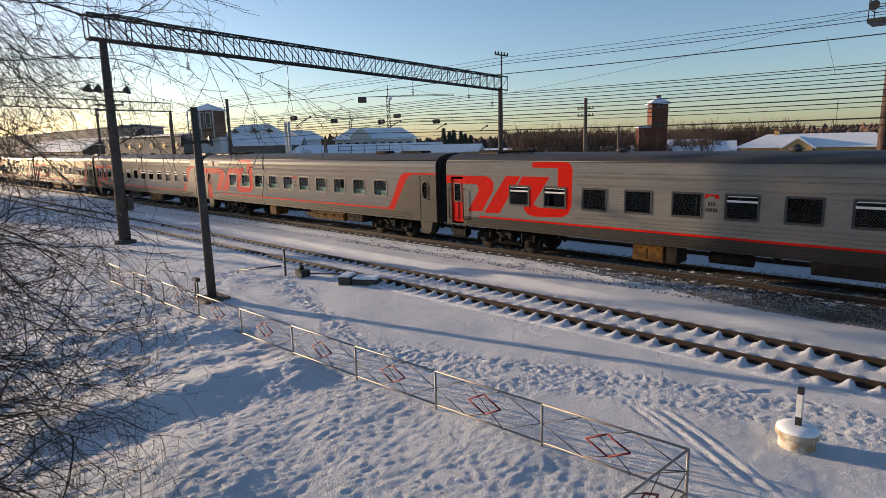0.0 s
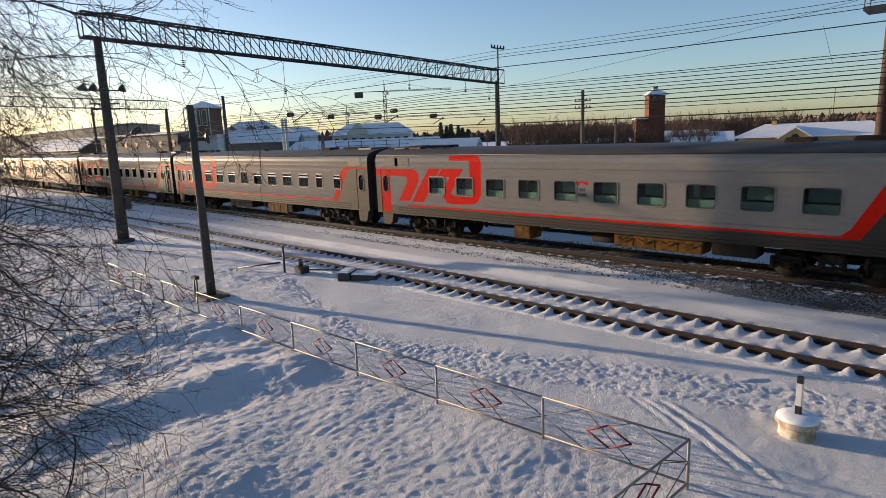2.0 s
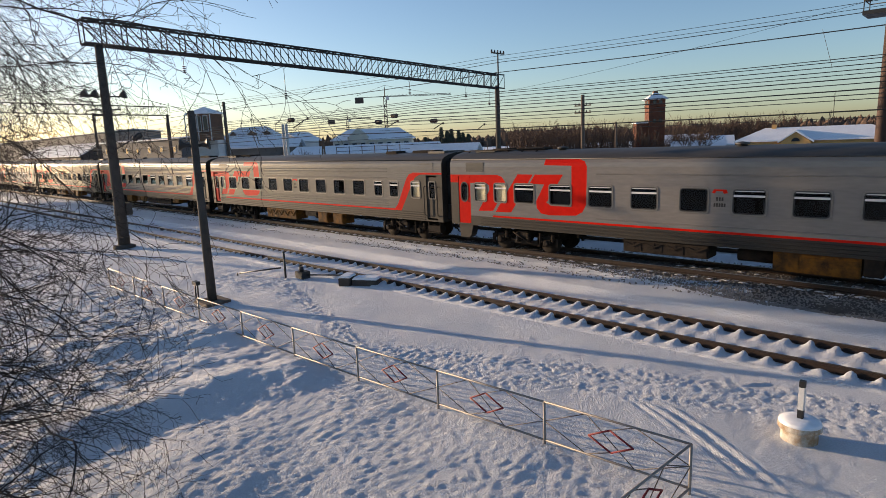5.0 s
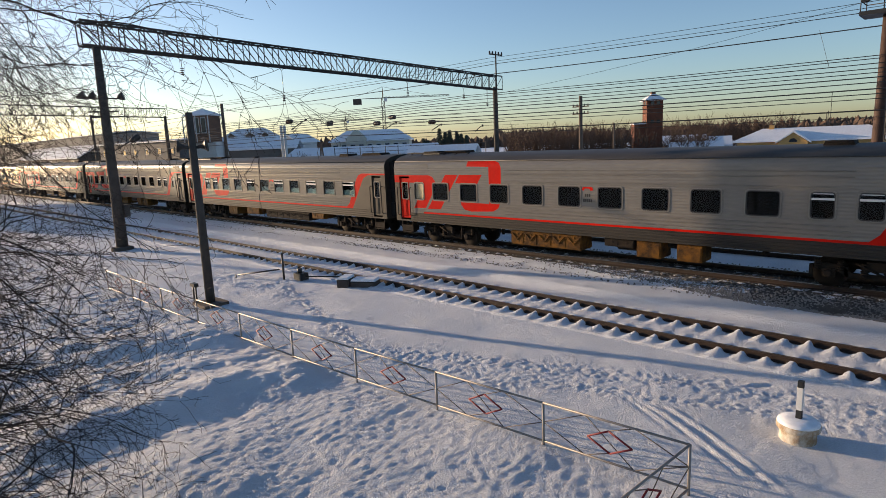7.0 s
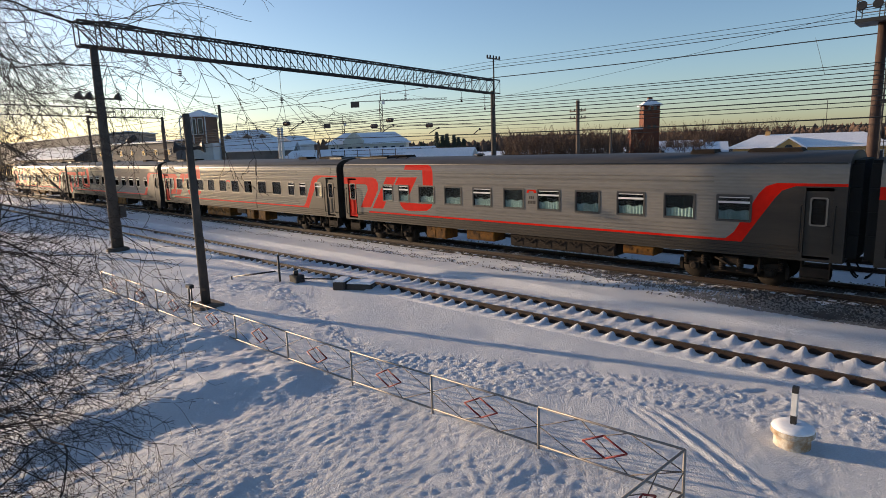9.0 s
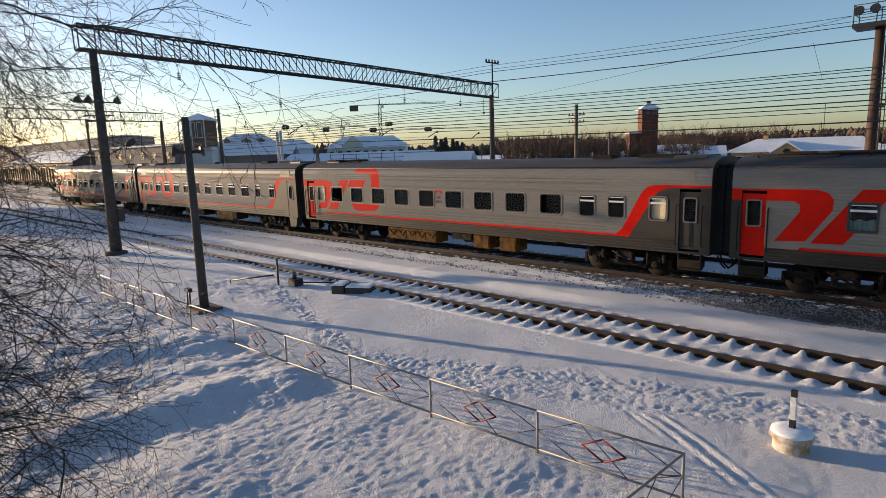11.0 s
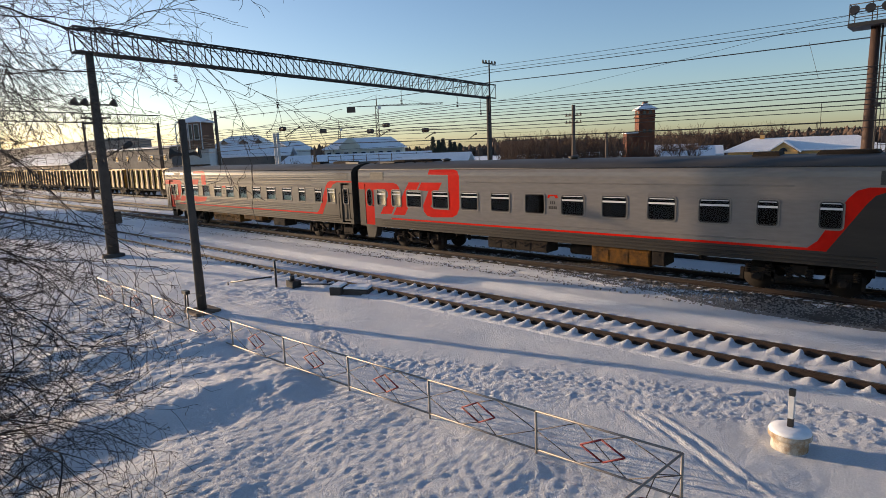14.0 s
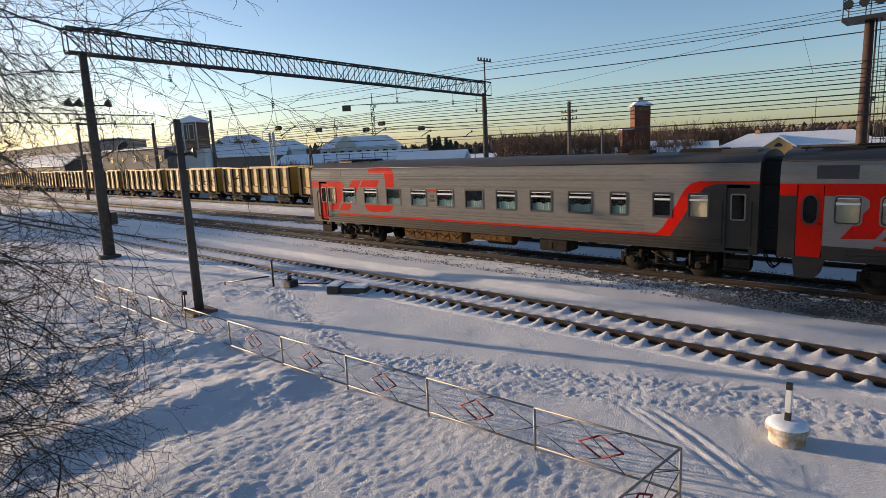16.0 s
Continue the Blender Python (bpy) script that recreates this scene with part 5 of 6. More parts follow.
# ---- goods train ----
def make_wagons():
    t = thing("goods_wagon", "ochre steel open goods wagon with vertical ribs coloured dark as their shade", "goods wagon", 0, 33.4, 0.15, group="open wagons of the goods train")
    bm = bmesh.new()
    h0, h1, w, L = 1.08, 3.5, 1.4, 12.3
    box_to(bm, -L / 2, L / 2, -w, -w + 0.06, h0, h1)
    box_to(bm, -L / 2, L / 2, w - 0.06, w, h0, h1)
    for x in (-L / 2, L / 2 - 0.06):
        box_to(bm, x, x + 0.06, -w + 0.062, w - 0.062, h0, h1)
    box_to(bm, -L / 2 + 0.07, L / 2 - 0.07, -w + 0.065, w - 0.065, h0, h0 + 0.6)
    part("body", bm, GONDOLA, t)
    # ribs made broad and dark to stand in for their low-sun shadows
    for k in range(8):
        x = -L / 2 + 0.12 + k * (L - 0.24) / 7
        for s in (-1, 1):
            bm = bmesh.new()
            prism(bm, [(x - 0.25, s * w), (x - 0.2, s * (w + 0.15)), (x + 0.2, s * (w + 0.15)), (x + 0.25, s * w)], h0 - 0.1, h1, to=lambda u, v, q: (u, v, q))
            part("rib", bm, RIB_SHADE, t)
    bm = bmesh.new()
    for s in (-1, 1):
        box_to(bm, -L / 2 - 0.02, L / 2 + 0.02, s * w - 0.08, s * w + 0.16, h1, h1 + 0.09)
    for x in (-L / 2 - 0.02, L / 2 - 0.1):
        box_to(bm, x, x + 0.12, -w + 0.09, w - 0.09, h1, h1 + 0.09)
    part("top_rail", bm, GONDOLA, t)
    for k in range(7):
        x = -L / 2 + 0.12 + (k + 0.5) * (L - 0.24) / 7
        bm = bmesh.new()
        box_to(bm, x - 0.6, x + 0.6, -w - 0.03, -w - 0.002, h0 + 0.05, h0 + 0.55)
        tube(bm, (x - 0.5, -w - 0.05, h0 + 0.62), (x + 0.5, -w - 0.05, h0 + 0.62), 0.03, n=6)
        part("hatch", bm, GONDOLA, t)
    bm = bmesh.new()
    box_to(bm, -L / 2 - 0.25, L / 2 + 0.25, -1.3, 1.3, h0 - 0.28, h0 - 0.01)
    box_to(bm, -L / 2 - 0.72, L / 2 + 0.72, -0.18, 0.18, h0 - 0.4, h0 - 0.15)
    part("underframe", bm, UNDER, t)
    for x in (-4.3, 4.3):
        bm = bmesh.new()
        for s in (-1.02, 1.02):
            prism(bm, [(-1.2, 0.55), (-0.9, 0.72), (-0.45, 0.85), (0.45, 0.85), (0.9, 0.72), (1.2, 0.55), (1.1, 0.38), (0.7, 0.45), (0.4, 0.28), (-0.4, 0.28), (-0.7, 0.45), (-1.1, 0.38)], s - 0.08, s + 0.08)
        box_to(bm, -0.3, 0.3, -1.1, 1.1, 0.5, 1.05)
        b = part("bogie", bm, UNDER, t)
        b.location.x = x
        for dx in (-0.925, 0.925):
            shared("wheelset", WHEEL, t, pose(x + dx, 0, 0.475))
    first = -54.1
    for k in range(1, 13):
        copy_thing(t, pose(first - 13.92 * k, 33.4, 0.15))
    copy_thing(t, pose(first + 13.92, 33.4, 0.15))
    t.location.x = first


make_poles()
make_gantry()
make_wires()
make_arms()
make_mast()
make_fence()
make_bollard()
make_point_lever()
make_wagons()

# ---- buildings and woods beyond the yard ----
def polar(az, rng):
    return rng * math.sin(radians(az)), rng * math.cos(radians(az))


def height_at(el, rng):
    return EYE.z + rng * math.tan(radians(el))


def house(name, label, az, rng, long, deep, eave, ridge, turn, wall_mat, hip=0.0, rows=(), gable_mat=None, category="building", over=0.45, foot=-1.2):
    """A house with a snow-laden roof; its long side lies along its own x, the front towards -y. rows: (height, width, tall, count) of windows."""
    x, y = polar(az, rng)
    h = thing(name, label, category, x, y, 0, turn)
    bm = bmesh.new()
    box_to(bm, -long / 2, long / 2, -deep / 2, deep / 2, foot, eave)
    if not hip:
        for s in (-long / 2 + 0.01, long / 2 - 0.16):
            prism(bm, [(-deep / 2, eave), (deep / 2, eave), (0, ridge - 0.12)], s, s + 0.15, to=lambda u, v, w: (w, u, v))
    part("wall", bm, gable_mat or wall_mat, h)
    bm = bmesh.new()
    lx, ly = long / 2 + over, deep / 2 + over
    rx = lx - hip
    for th, lift in ((0.18, 0.0),):
        pts = [(-lx, -ly, eave), (lx, -ly, eave), (lx, ly, eave), (-lx, ly, eave), (-rx, 0, ridge), (rx, 0, ridge)]
        lo = [bm.verts.new(p) for p in pts]
        hi = [bm.verts.new((p[0], p[1], p[2] + th)) for p in pts]
        for f in ((0, 1, 5, 4), (2, 3, 4, 5)):
            bm.faces.new([hi[i] for i in f])
            bm.faces.new([lo[i] for i in f[::-1]])
        if hip:
            for f in ((1, 2, 5), (3, 0, 4)):
                bm.faces.new([hi[i] for i in f])
        for a, b in ((0, 1), (1, 2), (2, 3), (3, 0)) if hip else ((0, 1), (2, 3), (1, 5), (5, 2), (3, 4), (4, 0)):
            bm.faces.new((lo[a], lo[b], hi[b], hi[a]))
    part("roof", bm, ROOF_SNOW, h, "roof under a layer of snow")
    for z, w, tall, n in rows:
        for k in range(n):
            cx = -long / 2 + (k + 0.5) * long / n
            bm = bmesh.new()
            ring_frame(bm, [(cx - w / 2 - 0.1, z - 0.1), (cx + w / 2 + 0.1, z - 0.1), (cx + w / 2 + 0.1, z + tall + 0.1), (cx - w / 2 - 0.1, z + tall + 0.1)], [(cx - w / 2, z), (cx + w / 2, z), (cx + w / 2, z + tall), (cx - w / 2, z + tall)], -deep / 2 - 0.06, -deep / 2 - 0.002)
            wf = part("window", bm, WHITEWASH, h)
            bm = bmesh.new()
            box_to(bm, cx - w / 2, cx + w / 2, -deep / 2 - 0.02, -deep / 2 - 0.003, z, z + tall)
            part("pane", bm, WINDOW_DARK, wf)
    return h


def dormer(h, x, y, z, w, tall):
    bm = bmesh.new()
    prism(bm, [(-w / 2, 0), (w / 2, 0), (w / 2, tall * 0.55), (0, tall), (-w / 2, tall * 0.55)], y, y + 2.4)
    d = part("dormer", bm, WOOD, h)
    d.location = (x, 0, z)
    bm = bmesh.new()
    prism(bm, [(-w / 2 - 0.2, tall * 0.5), (0, tall + 0.05), (w / 2 + 0.2, tall * 0.5), (w / 2 + 0.2, tall * 0.5 + 0.15), (0, tall + 0.22), (-w / 2 - 0.2, tall * 0.5 + 0.15)], y - 0.2, y + 2.4)
    part("roof", bm, ROOF_SNOW, d)


def signal_cabin():
    az, rng = -64.25, 91
    x, y = polar(az, rng)
    c = thing("signal_cabin", "brick-and-timber signal cabin on a white base with a snowy hipped roof", "signal cabin", x, y, 0, 30)
    w = 3.2
    lo, hi = height_at(0.75, rng), height_at(3.1, rng)
    bm = bmesh.new()
    box_to(bm, -w / 2 + 0.4, w / 2 + 0.8, -w / 2 + 0.3, w / 2, -1, lo)
    part("base", bm, WHITEWASH, c, "whitewashed base")
    bm = bmesh.new()
    box_to(bm, -w / 2, w / 2, -w / 2, w / 2, lo, hi)
    part("wall", bm, DARK_BRICK, c)
    for k in range(3):
        for nm, s in (("front", 0), ("side", 1)):
            bm = bmesh.new()
            u = -w / 2 + 0.55 + k * 1.05
            z0, z1 = lo + 1.2, hi - 0.35
            if s == 0:
                ring_frame(bm, [(u - 0.4, z0), (u + 0.4, z0), (u + 0.4, z1), (u - 0.4, z1)], [(u - 0.32, z0 + 0.1), (u + 0.32, z0 + 0.1), (u + 0.32, z1 - 0.1), (u - 0.32, z1 - 0.1)], -w / 2 - 0.06, -w / 2 - 0.002)
                f = part("window", bm, WHITEWASH, c)
                bm = bmesh.new()
                box_to(bm, u - 0.32, u + 0.32, -w / 2 - 0.02, -w / 2 - 0.003, z0 + 0.1, z1 - 0.1)
                part("pane", bm, WINDOW_DARK, f)
    bm = bmesh.new()
    box_to(bm, -w / 2 - 0.3, w / 2 + 0.6, -w / 2 - 0.5, -w / 2 - 0.42, lo + 0.9, lo + 1.0)
    for k in range(5):
        box_to(bm, -w / 2 + k * 0.75, -w / 2 + k * 0.75 + 0.07, -w / 2 - 0.5, -w / 2 - 0.42, lo, lo + 0.95)
    box_to(bm, -w / 2 - 0.3, w / 2 + 0.6, -w / 2 - 0.6, -w / 2 - 0.01, lo - 0.1, lo)
    part("balcony", bm, WOOD, c)
    for px in (-w / 2 - 0.25, 0.1, w / 2 + 0.45):
        bm = bmesh.new()
        box_to(bm, px, px + 0.11, -w / 2 - 0.55, -w / 2 - 0.44, lo + 0.005, hi - 0.16)
        part("post", bm, WHITEWASH, c, "white balcony post")
    bm = bmesh.new()
    e = w / 2 + 0.3
    base = [bm.verts.new(p) for p in ((-e, -e, hi), (e, -e, hi), (e, e, hi), (-e, e, hi))]
    low = [bm.verts.new((v.co.x, v.co.y, hi - 0.15)) for v in base]
    top = bm.verts.new((0, 0, hi + 0.9))
    for k in range(4):
        bm.faces.new((base[k], base[(k + 1) % 4], top))
        bm.faces.new((low[k], low[(k + 1) % 4], base[(k + 1) % 4], base[k]))
    bm.faces.new(low[::-1])
    part("roof", bm, ROOF_SNOW, c, "thin snow on a hipped roof")


def brick_tower():
    az, rng = -23.6, 95
    x, y = polar(az, rng)
    t = thing("brick_tower", "square red brick water tower with a snowy pyramid roof", "tower", x, y, 0, 40)
    w, hi = 2.3, height_at(2.72, rng)
    bm = bmesh.new()
    box_to(bm, -w / 2, w / 2, -w / 2, w / 2, -1, hi)
    box_to(bm, -w / 2 - 0.08, w / 2 + 0.08, -w / 2 - 0.08, w / 2 + 0.08, hi - 1.1, hi - 0.95)
    part("wall", bm, BRICK, t)
    for z in (hi - 0.75, hi - 3.4):
        for s in (-0.6, 0.25):
            bm = bmesh.new()
            box_to(bm, -w / 2 - 0.03, -w / 2 - 0.002, s, s + 0.45, z, z + 0.5)
            part("window", bm, WINDOW_DARK, t)
            bm = bmesh.new()
            box_to(bm, s, s + 0.45, -w / 2 - 0.03, -w / 2 - 0.002, z, z + 0.5)
            part("window", bm, WINDOW_DARK, t)
    bm = bmesh.new()
    e = w / 2 + 0.35
    base = [bm.verts.new(p) for p in ((-e, -e, hi), (e, -e, hi), (e, e, hi), (-e, e, hi))]
    low = [bm.verts.new((v.co.x, v.co.y, hi - 0.12)) for v in base]
    top = bm.verts.new((0, 0, hi + 1.05))
    for k in range(4):
        bm.faces.new((base[k], base[(k + 1) % 4], top))
        bm.faces.new((low[k], low[(k + 1) % 4], base[(k + 1) % 4], base[k]))
    bm.faces.new(low[::-1])
    part("roof", bm, ROOF_SNOW, t)
    bm = bmesh.new()
    box_to(bm, -0.3, 0.3, -0.3, 0.3, hi + 0.75, hi + 1.15)
    part("lantern", bm, DARK_BRICK, t)
    bm = bmesh.new()
    z = height_at(0.65, rng)
    box_to(bm, -w / 2 - 1.7, -w / 2 - 0.002, -w / 2 + 0.3, w / 2 - 0.1, -1, z)
    a = part("annexe", bm, BRICK, t)
    bm = bmesh.new()
    box_to(bm, -w / 2 - 1.85, -w / 2 - 0.004, -w / 2 + 0.2, w / 2, z, z + 0.14)
    part("roof", bm, ROOF_SNOW, a)


def crane(az, rng, el_top, el_jib, jib_l, jib_r, label):
    x, y = polar(az, rng)
    top, zj = height_at(el_top, rng), height_at(el_jib, rng)
    c = thing("tower_crane", label, "tower crane", x, y, 0, -az)
    bm = bmesh.new()
    w = 1.5
    for sx in (-w / 2, w / 2):
        for sy in (-w / 2, w / 2):
            tube(bm, (sx, sy, -2), (sx, sy, zj), 0.18, n=4, cap=False)
    n = int(zj / 2.4)
    for k in range(n):
        z0, z1 = zj * k / n, zj * (k + 1) / n
        s = 1 if k % 2 else -1
        for yy in (-w / 2, w / 2):
            tube(bm, (-w / 2 * s, yy, z0), (w / 2 * s, yy, z1), 0.12, n=4, cap=False)
            tube(bm, (-w / 2, yy, z1), (w / 2, yy, z1), 0.1, n=4, cap=False)
    part("tower", bm, TRUSS, c)
    bm = bmesh.new()
    tube(bm, (0, 0, zj), (0, 0, top), 0.35, 0.12, n=4)
    part("apex", bm, TRUSS, c)
    bm = bmesh.new()
    for dz in (0, 1.3):
        tube(bm, (jib_l, 0, zj + (dz if jib_l > 0 else 0)), (jib_r, 0, zj + dz * 0.6), 0.13, n=4)
    m = 18
    for k in range(m):
        x0, x1 = jib_r * k / m, jib_r * (k + 1) / m
        tube(bm, (x0, 0, zj), (x1, 0, zj + 0.9), 0.08, n=4, cap=False)
    tube(bm, (0, 0, top), (jib_r * 0.7, 0, zj + 1), 0.06, n=4)
    tube(bm, (0, 0, top), (jib_l, 0, zj + 1), 0.06, n=4)
    part("jib", bm, TRUSS, c)
    bm = bmesh.new()
    box_to(bm, jib_l - 1, jib_l + 3.5, -0.8, 0.8, zj - 3.0, zj)
    part("counterweight", bm, CONCRETE, c)
    bm = bmesh.new()
    box_to(bm, 0.6, 2.2, -1.9, -0.5, zj - 1.8, zj)
    part("cab", bm, WHITEWASH, c)


def twigs_mesh(name, segs, mat):
    """Many thin three-sided sticks from (a, b, r0, r1) in one mesh."""
    co, fs = [], []
    for a, b, r0, r1 in segs:
        d = b - a
        if d.length < 1e-5:
            continue
        q = d.to_track_quat("Z", "Y")
        n = len(co)
        for p, r in ((a, r0), (b, r1)):
            for k in range(3):
                co.append(p + q @ Vector((r * math.cos(k * 2.0944), r * math.sin(k * 2.0944), 0)))
        for k in range(3):
            j = (k + 1) % 3
            fs.append((n + k, n + j, n + 3 + j, n + 3 + k))
    me = bpy.data.meshes.new(name)
    me.from_pydata(co, [], fs)
    me.materials.append(mat)
    return me


def bare_wood(name, label, spots, mat, seed, thick=0.035):
    """Bare shrubs and small trees: stems that fork twice. spots: azimuth span, range span, height span, count."""
    rnd = random.Random(seed)
    segs = []
    for a0, a1, r0, r1, h0, h1, count in spots:
        for _ in range(count):
            x, y = polar(rnd.uniform(a0, a1), rnd.uniform(r0, r1))
            hgt = rnd.uniform(h0, h1)
            p = Vector((x, y, -1.0))
            lean = Vector((rnd.gauss(0, 0.1), rnd.gauss(0, 0.1), 1))
            prev = p
            for k in range(4):
                q = prev + (lean + Vector((rnd.gauss(0, 0.07), rnd.gauss(0, 0.07), 0))) * hgt / 4
                segs.append((prev, q, thick * (1.6 - 0.35 * k), thick * (1.25 - 0.35 * k)))
                for _ in range(3 + 2 * k):
                    d = Vector((rnd.gauss(0, 0.45), rnd.gauss(0, 0.45), rnd.uniform(0.5, 1.1)))
                    e = q.lerp(prev, rnd.random()) + Vector((0, 0, 0))
                    f = e + d * hgt * rnd.uniform(0.10, 0.24)
                    segs.append((e, f, thick * 0.65, thick * 0.3))
                    for _ in range(2):
                        g = f + Vector((rnd.gauss(0, 0.5), rnd.gauss(0, 0.5), rnd.uniform(0.3, 1))) * hgt * 0.07
                        segs.append((e.lerp(f, rnd.uniform(0.4, 1)), g, thick * 0.4, thick * 0.2))
                prev = q
    tagged(new(name, twigs_mesh(name, segs, mat)), label, "brush" if "brush" in name else "woods", kind="stuff")


def far_woods():
    """The wood on the skyline: rows of narrow ragged crowns."""
    rnd = random.Random(21)
    co, fs = [], []
    for row, (r0, h0, h1, n) in enumerate(((430, 5.5, 9.5, 900), (520, 8, 13, 800))):
        for k in range(n):
            az = -84 + 90 * k / n + rnd.uniform(-0.1, 0.1)
            r = r0 + rnd.uniform(-20, 20)
            low = 0.62 if -50 < az < -38 else 0.8 if az > -30 else 1.0
            x, y = polar(az, r)
            h = rnd.uniform(h0, h1) * low
            w = rnd.uniform(1.2, 2.6)
            n0 = len(co)
            for i in range(6):
                a = i * math.tau / 6
                co.append((x + w * math.cos(a), y + w * math.sin(a), -5))
            for i in range(6):
                a = i * math.tau / 6
                ww = w * rnd.uniform(0.6, 1.1)
                co.append((x + ww * math.cos(a), y + ww * math.sin(a), h * rnd.uniform(0.5, 0.8)))
            co.append((x + rnd.uniform(-0.6, 0.6), y, h))
            for i in range(6):
                j = (i + 1) % 6
                fs.append((n0 + i, n0 + j, n0 + 6 + j, n0 + 6 + i))
                fs.append((n0 + 6 + i, n0 + 6 + j, n0 + 12))
    me = bpy.data.meshes.new("far_woods")
    me.from_pydata(co, [], fs)
    me.materials.append(BRUSH)
    tagged(new("far_woods", me), "bare brown winter woods along the skyline", "woods", kind="stuff")


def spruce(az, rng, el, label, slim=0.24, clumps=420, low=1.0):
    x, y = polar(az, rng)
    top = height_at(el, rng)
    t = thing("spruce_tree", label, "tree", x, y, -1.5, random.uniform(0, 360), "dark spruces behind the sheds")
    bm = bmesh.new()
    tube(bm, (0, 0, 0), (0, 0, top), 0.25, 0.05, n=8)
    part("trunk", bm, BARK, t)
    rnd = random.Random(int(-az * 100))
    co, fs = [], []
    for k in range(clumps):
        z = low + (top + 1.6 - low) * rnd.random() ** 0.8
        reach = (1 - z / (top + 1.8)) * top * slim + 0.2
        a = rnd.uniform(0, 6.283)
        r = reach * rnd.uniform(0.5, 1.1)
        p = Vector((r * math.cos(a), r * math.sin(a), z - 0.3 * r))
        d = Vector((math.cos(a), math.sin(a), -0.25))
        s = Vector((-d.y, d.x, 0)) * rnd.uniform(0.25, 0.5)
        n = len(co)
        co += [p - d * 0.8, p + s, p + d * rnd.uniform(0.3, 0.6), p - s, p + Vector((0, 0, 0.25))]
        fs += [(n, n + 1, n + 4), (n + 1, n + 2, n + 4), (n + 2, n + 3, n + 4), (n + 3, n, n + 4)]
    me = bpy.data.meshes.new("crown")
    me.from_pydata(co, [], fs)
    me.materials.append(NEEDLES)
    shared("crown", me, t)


def make_beyond():
    signal_cabin()
    brick_tower()
    r = 112
    h = house("house", "long house with a steep snowy roof and dark dormers", -60.3, r, 9.5, 9, height_at(0.62, r), height_at(1.72, r), 45, GREY_WALL, hip=2.8)
    for dx in (-2.6, 0.6, 3.2):
        dormer(h, dx, -3.4, height_at(0.85, r), 1.0 if dx != 0.6 else 1.5, 1.1)
    house("shed", "long grey shed under snow below the steep roof", -60.0, 100, 13, 5, height_at(-0.1, 100), height_at(0.62, 100), 45, GREY_WALL)
    h = house("house", "small house with a snowy gable roof", -56.4, 118, 4.6, 6, height_at(0.35, 118), height_at(1.1, 118), 100, WHITEWASH)
    r = 125
    h = house("house", "two-storey cream building with a snowy hipped roof", -49.4, r, 15.5, 9, height_at(0.22, r), height_at(1.2, r), 42, CREAM, hip=3.0, rows=((height_at(-0.38, r), 0.9, 0.75, 9), (height_at(-1.2, r), 0.9, 0.9, 9)))
    bm = bmesh.new()
    prism(bm, [(-2.0, height_at(0.0, r)), (2.0, height_at(0.0, r)), (2.0, height_at(0.5, r)), (0, height_at(1.3, r)), (-2.0, height_at(0.5, r))], -5.6, -2.0)
    g = part("gable", bm, CREAM, h)
    g.location.x = -2.6
    house("shed", "long low shed with a wide snow-covered roof", -50.0, 92, 22, 8, height_at(-1.0, 92), height_at(-0.28, 92), 44, WHITEWASH, hip=0.6)
    r = 72
    house("shed", "pale shed with a snowy gable roof", -42.7, r, 7.5, 4.2, height_at(-1.45, r), height_at(-0.55, r), 28, CREAM)
    r = 84
    h = house("house", "ochre single-storey house with a broad snowy roof", -11.2, r, 15.0, 9, height_at(-1.25, r), height_at(-0.33, r), 8, OCHRE, hip=2.6, rows=((height_at(-2.2, r), 0.9, 0.9, 9),))
    z0, z1 = height_at(-1.3, r), height_at(-0.55, r)
    bm = bmesh.new()
    prism(bm, [(-1.45, z0 - 2.5), (1.45, z0 - 2.5), (1.45, z0), (0, z1), (-1.45, z0)], -5.4, -1.0)
    g = part("gable", bm, OCHRE, h)
    g.location.x = -1.6
    bm = bmesh.new()
    prism(bm, [(-1.75, z0 - 0.1), (0, z1 + 0.0), (1.75, z0 - 0.1), (1.75, z0 + 0.08), (0, z1 + 0.18), (-1.75, z0 + 0.08)], -5.6, -0.6)
    part("roof", bm, ROOF_SNOW, g)
    bm = bmesh.new()
    prism(bm, [(0.42 * math.cos(math.pi * k / 10), z0 + 0.02 + 0.42 * math.sin(math.pi * k / 10)) for k in range(11)], -5.44, -5.405)
    part("window", bm, WINDOW_DARK, g)
    for dx, w in ((5.9, 0.7), (-4.6, 0.5)):
        bm = bmesh.new()
        box_to(bm, dx, dx + w, -0.4, 0.4, height_at(-0.9, r), height_at(0.05, r))
        part("chimney", bm, OCHRE, h)
    for dx, top in ((1.6, 2.4), (1.2, 0.9), (1.35, 1.0)):
        bm = bmesh.new()
        tube(bm, (dx, 0.4, height_at(-0.3, r)), (dx, 0.4, height_at(top, r)), 0.035, n=5)
        part("aerial", bm, TRUSS, h)
    house("shed", "dark timber shed with a snowy roof among the brush", -20.0, 88, 6, 5, height_at(-1.9, 88), height_at(-1.15, 88), 20, WOOD)
    r = 100
    house("shed", "grey timber shed with patchy snow on its roof", -21.0, r, 5.6, 5, height_at(-1.3, r), height_at(-0.55, r), 25, WOOD)
    house("shed", "low snow-roofed shed behind the bare brush", -18.7, r, 4.6, 5, height_at(-1.5, r), height_at(-0.75, r), 20, WOOD)
    # a low rail fence before the white sheds
    x0, y0 = polar(-53.0, 76)
    x1, y1 = polar(-38.7, 76)
    f = thing("rail_fence", "low dark rail fence before the snowy sheds", "fence", x0, y0, height_at(-1.6, 76))
    way = Vector((x1 - x0, y1 - y0, 0))
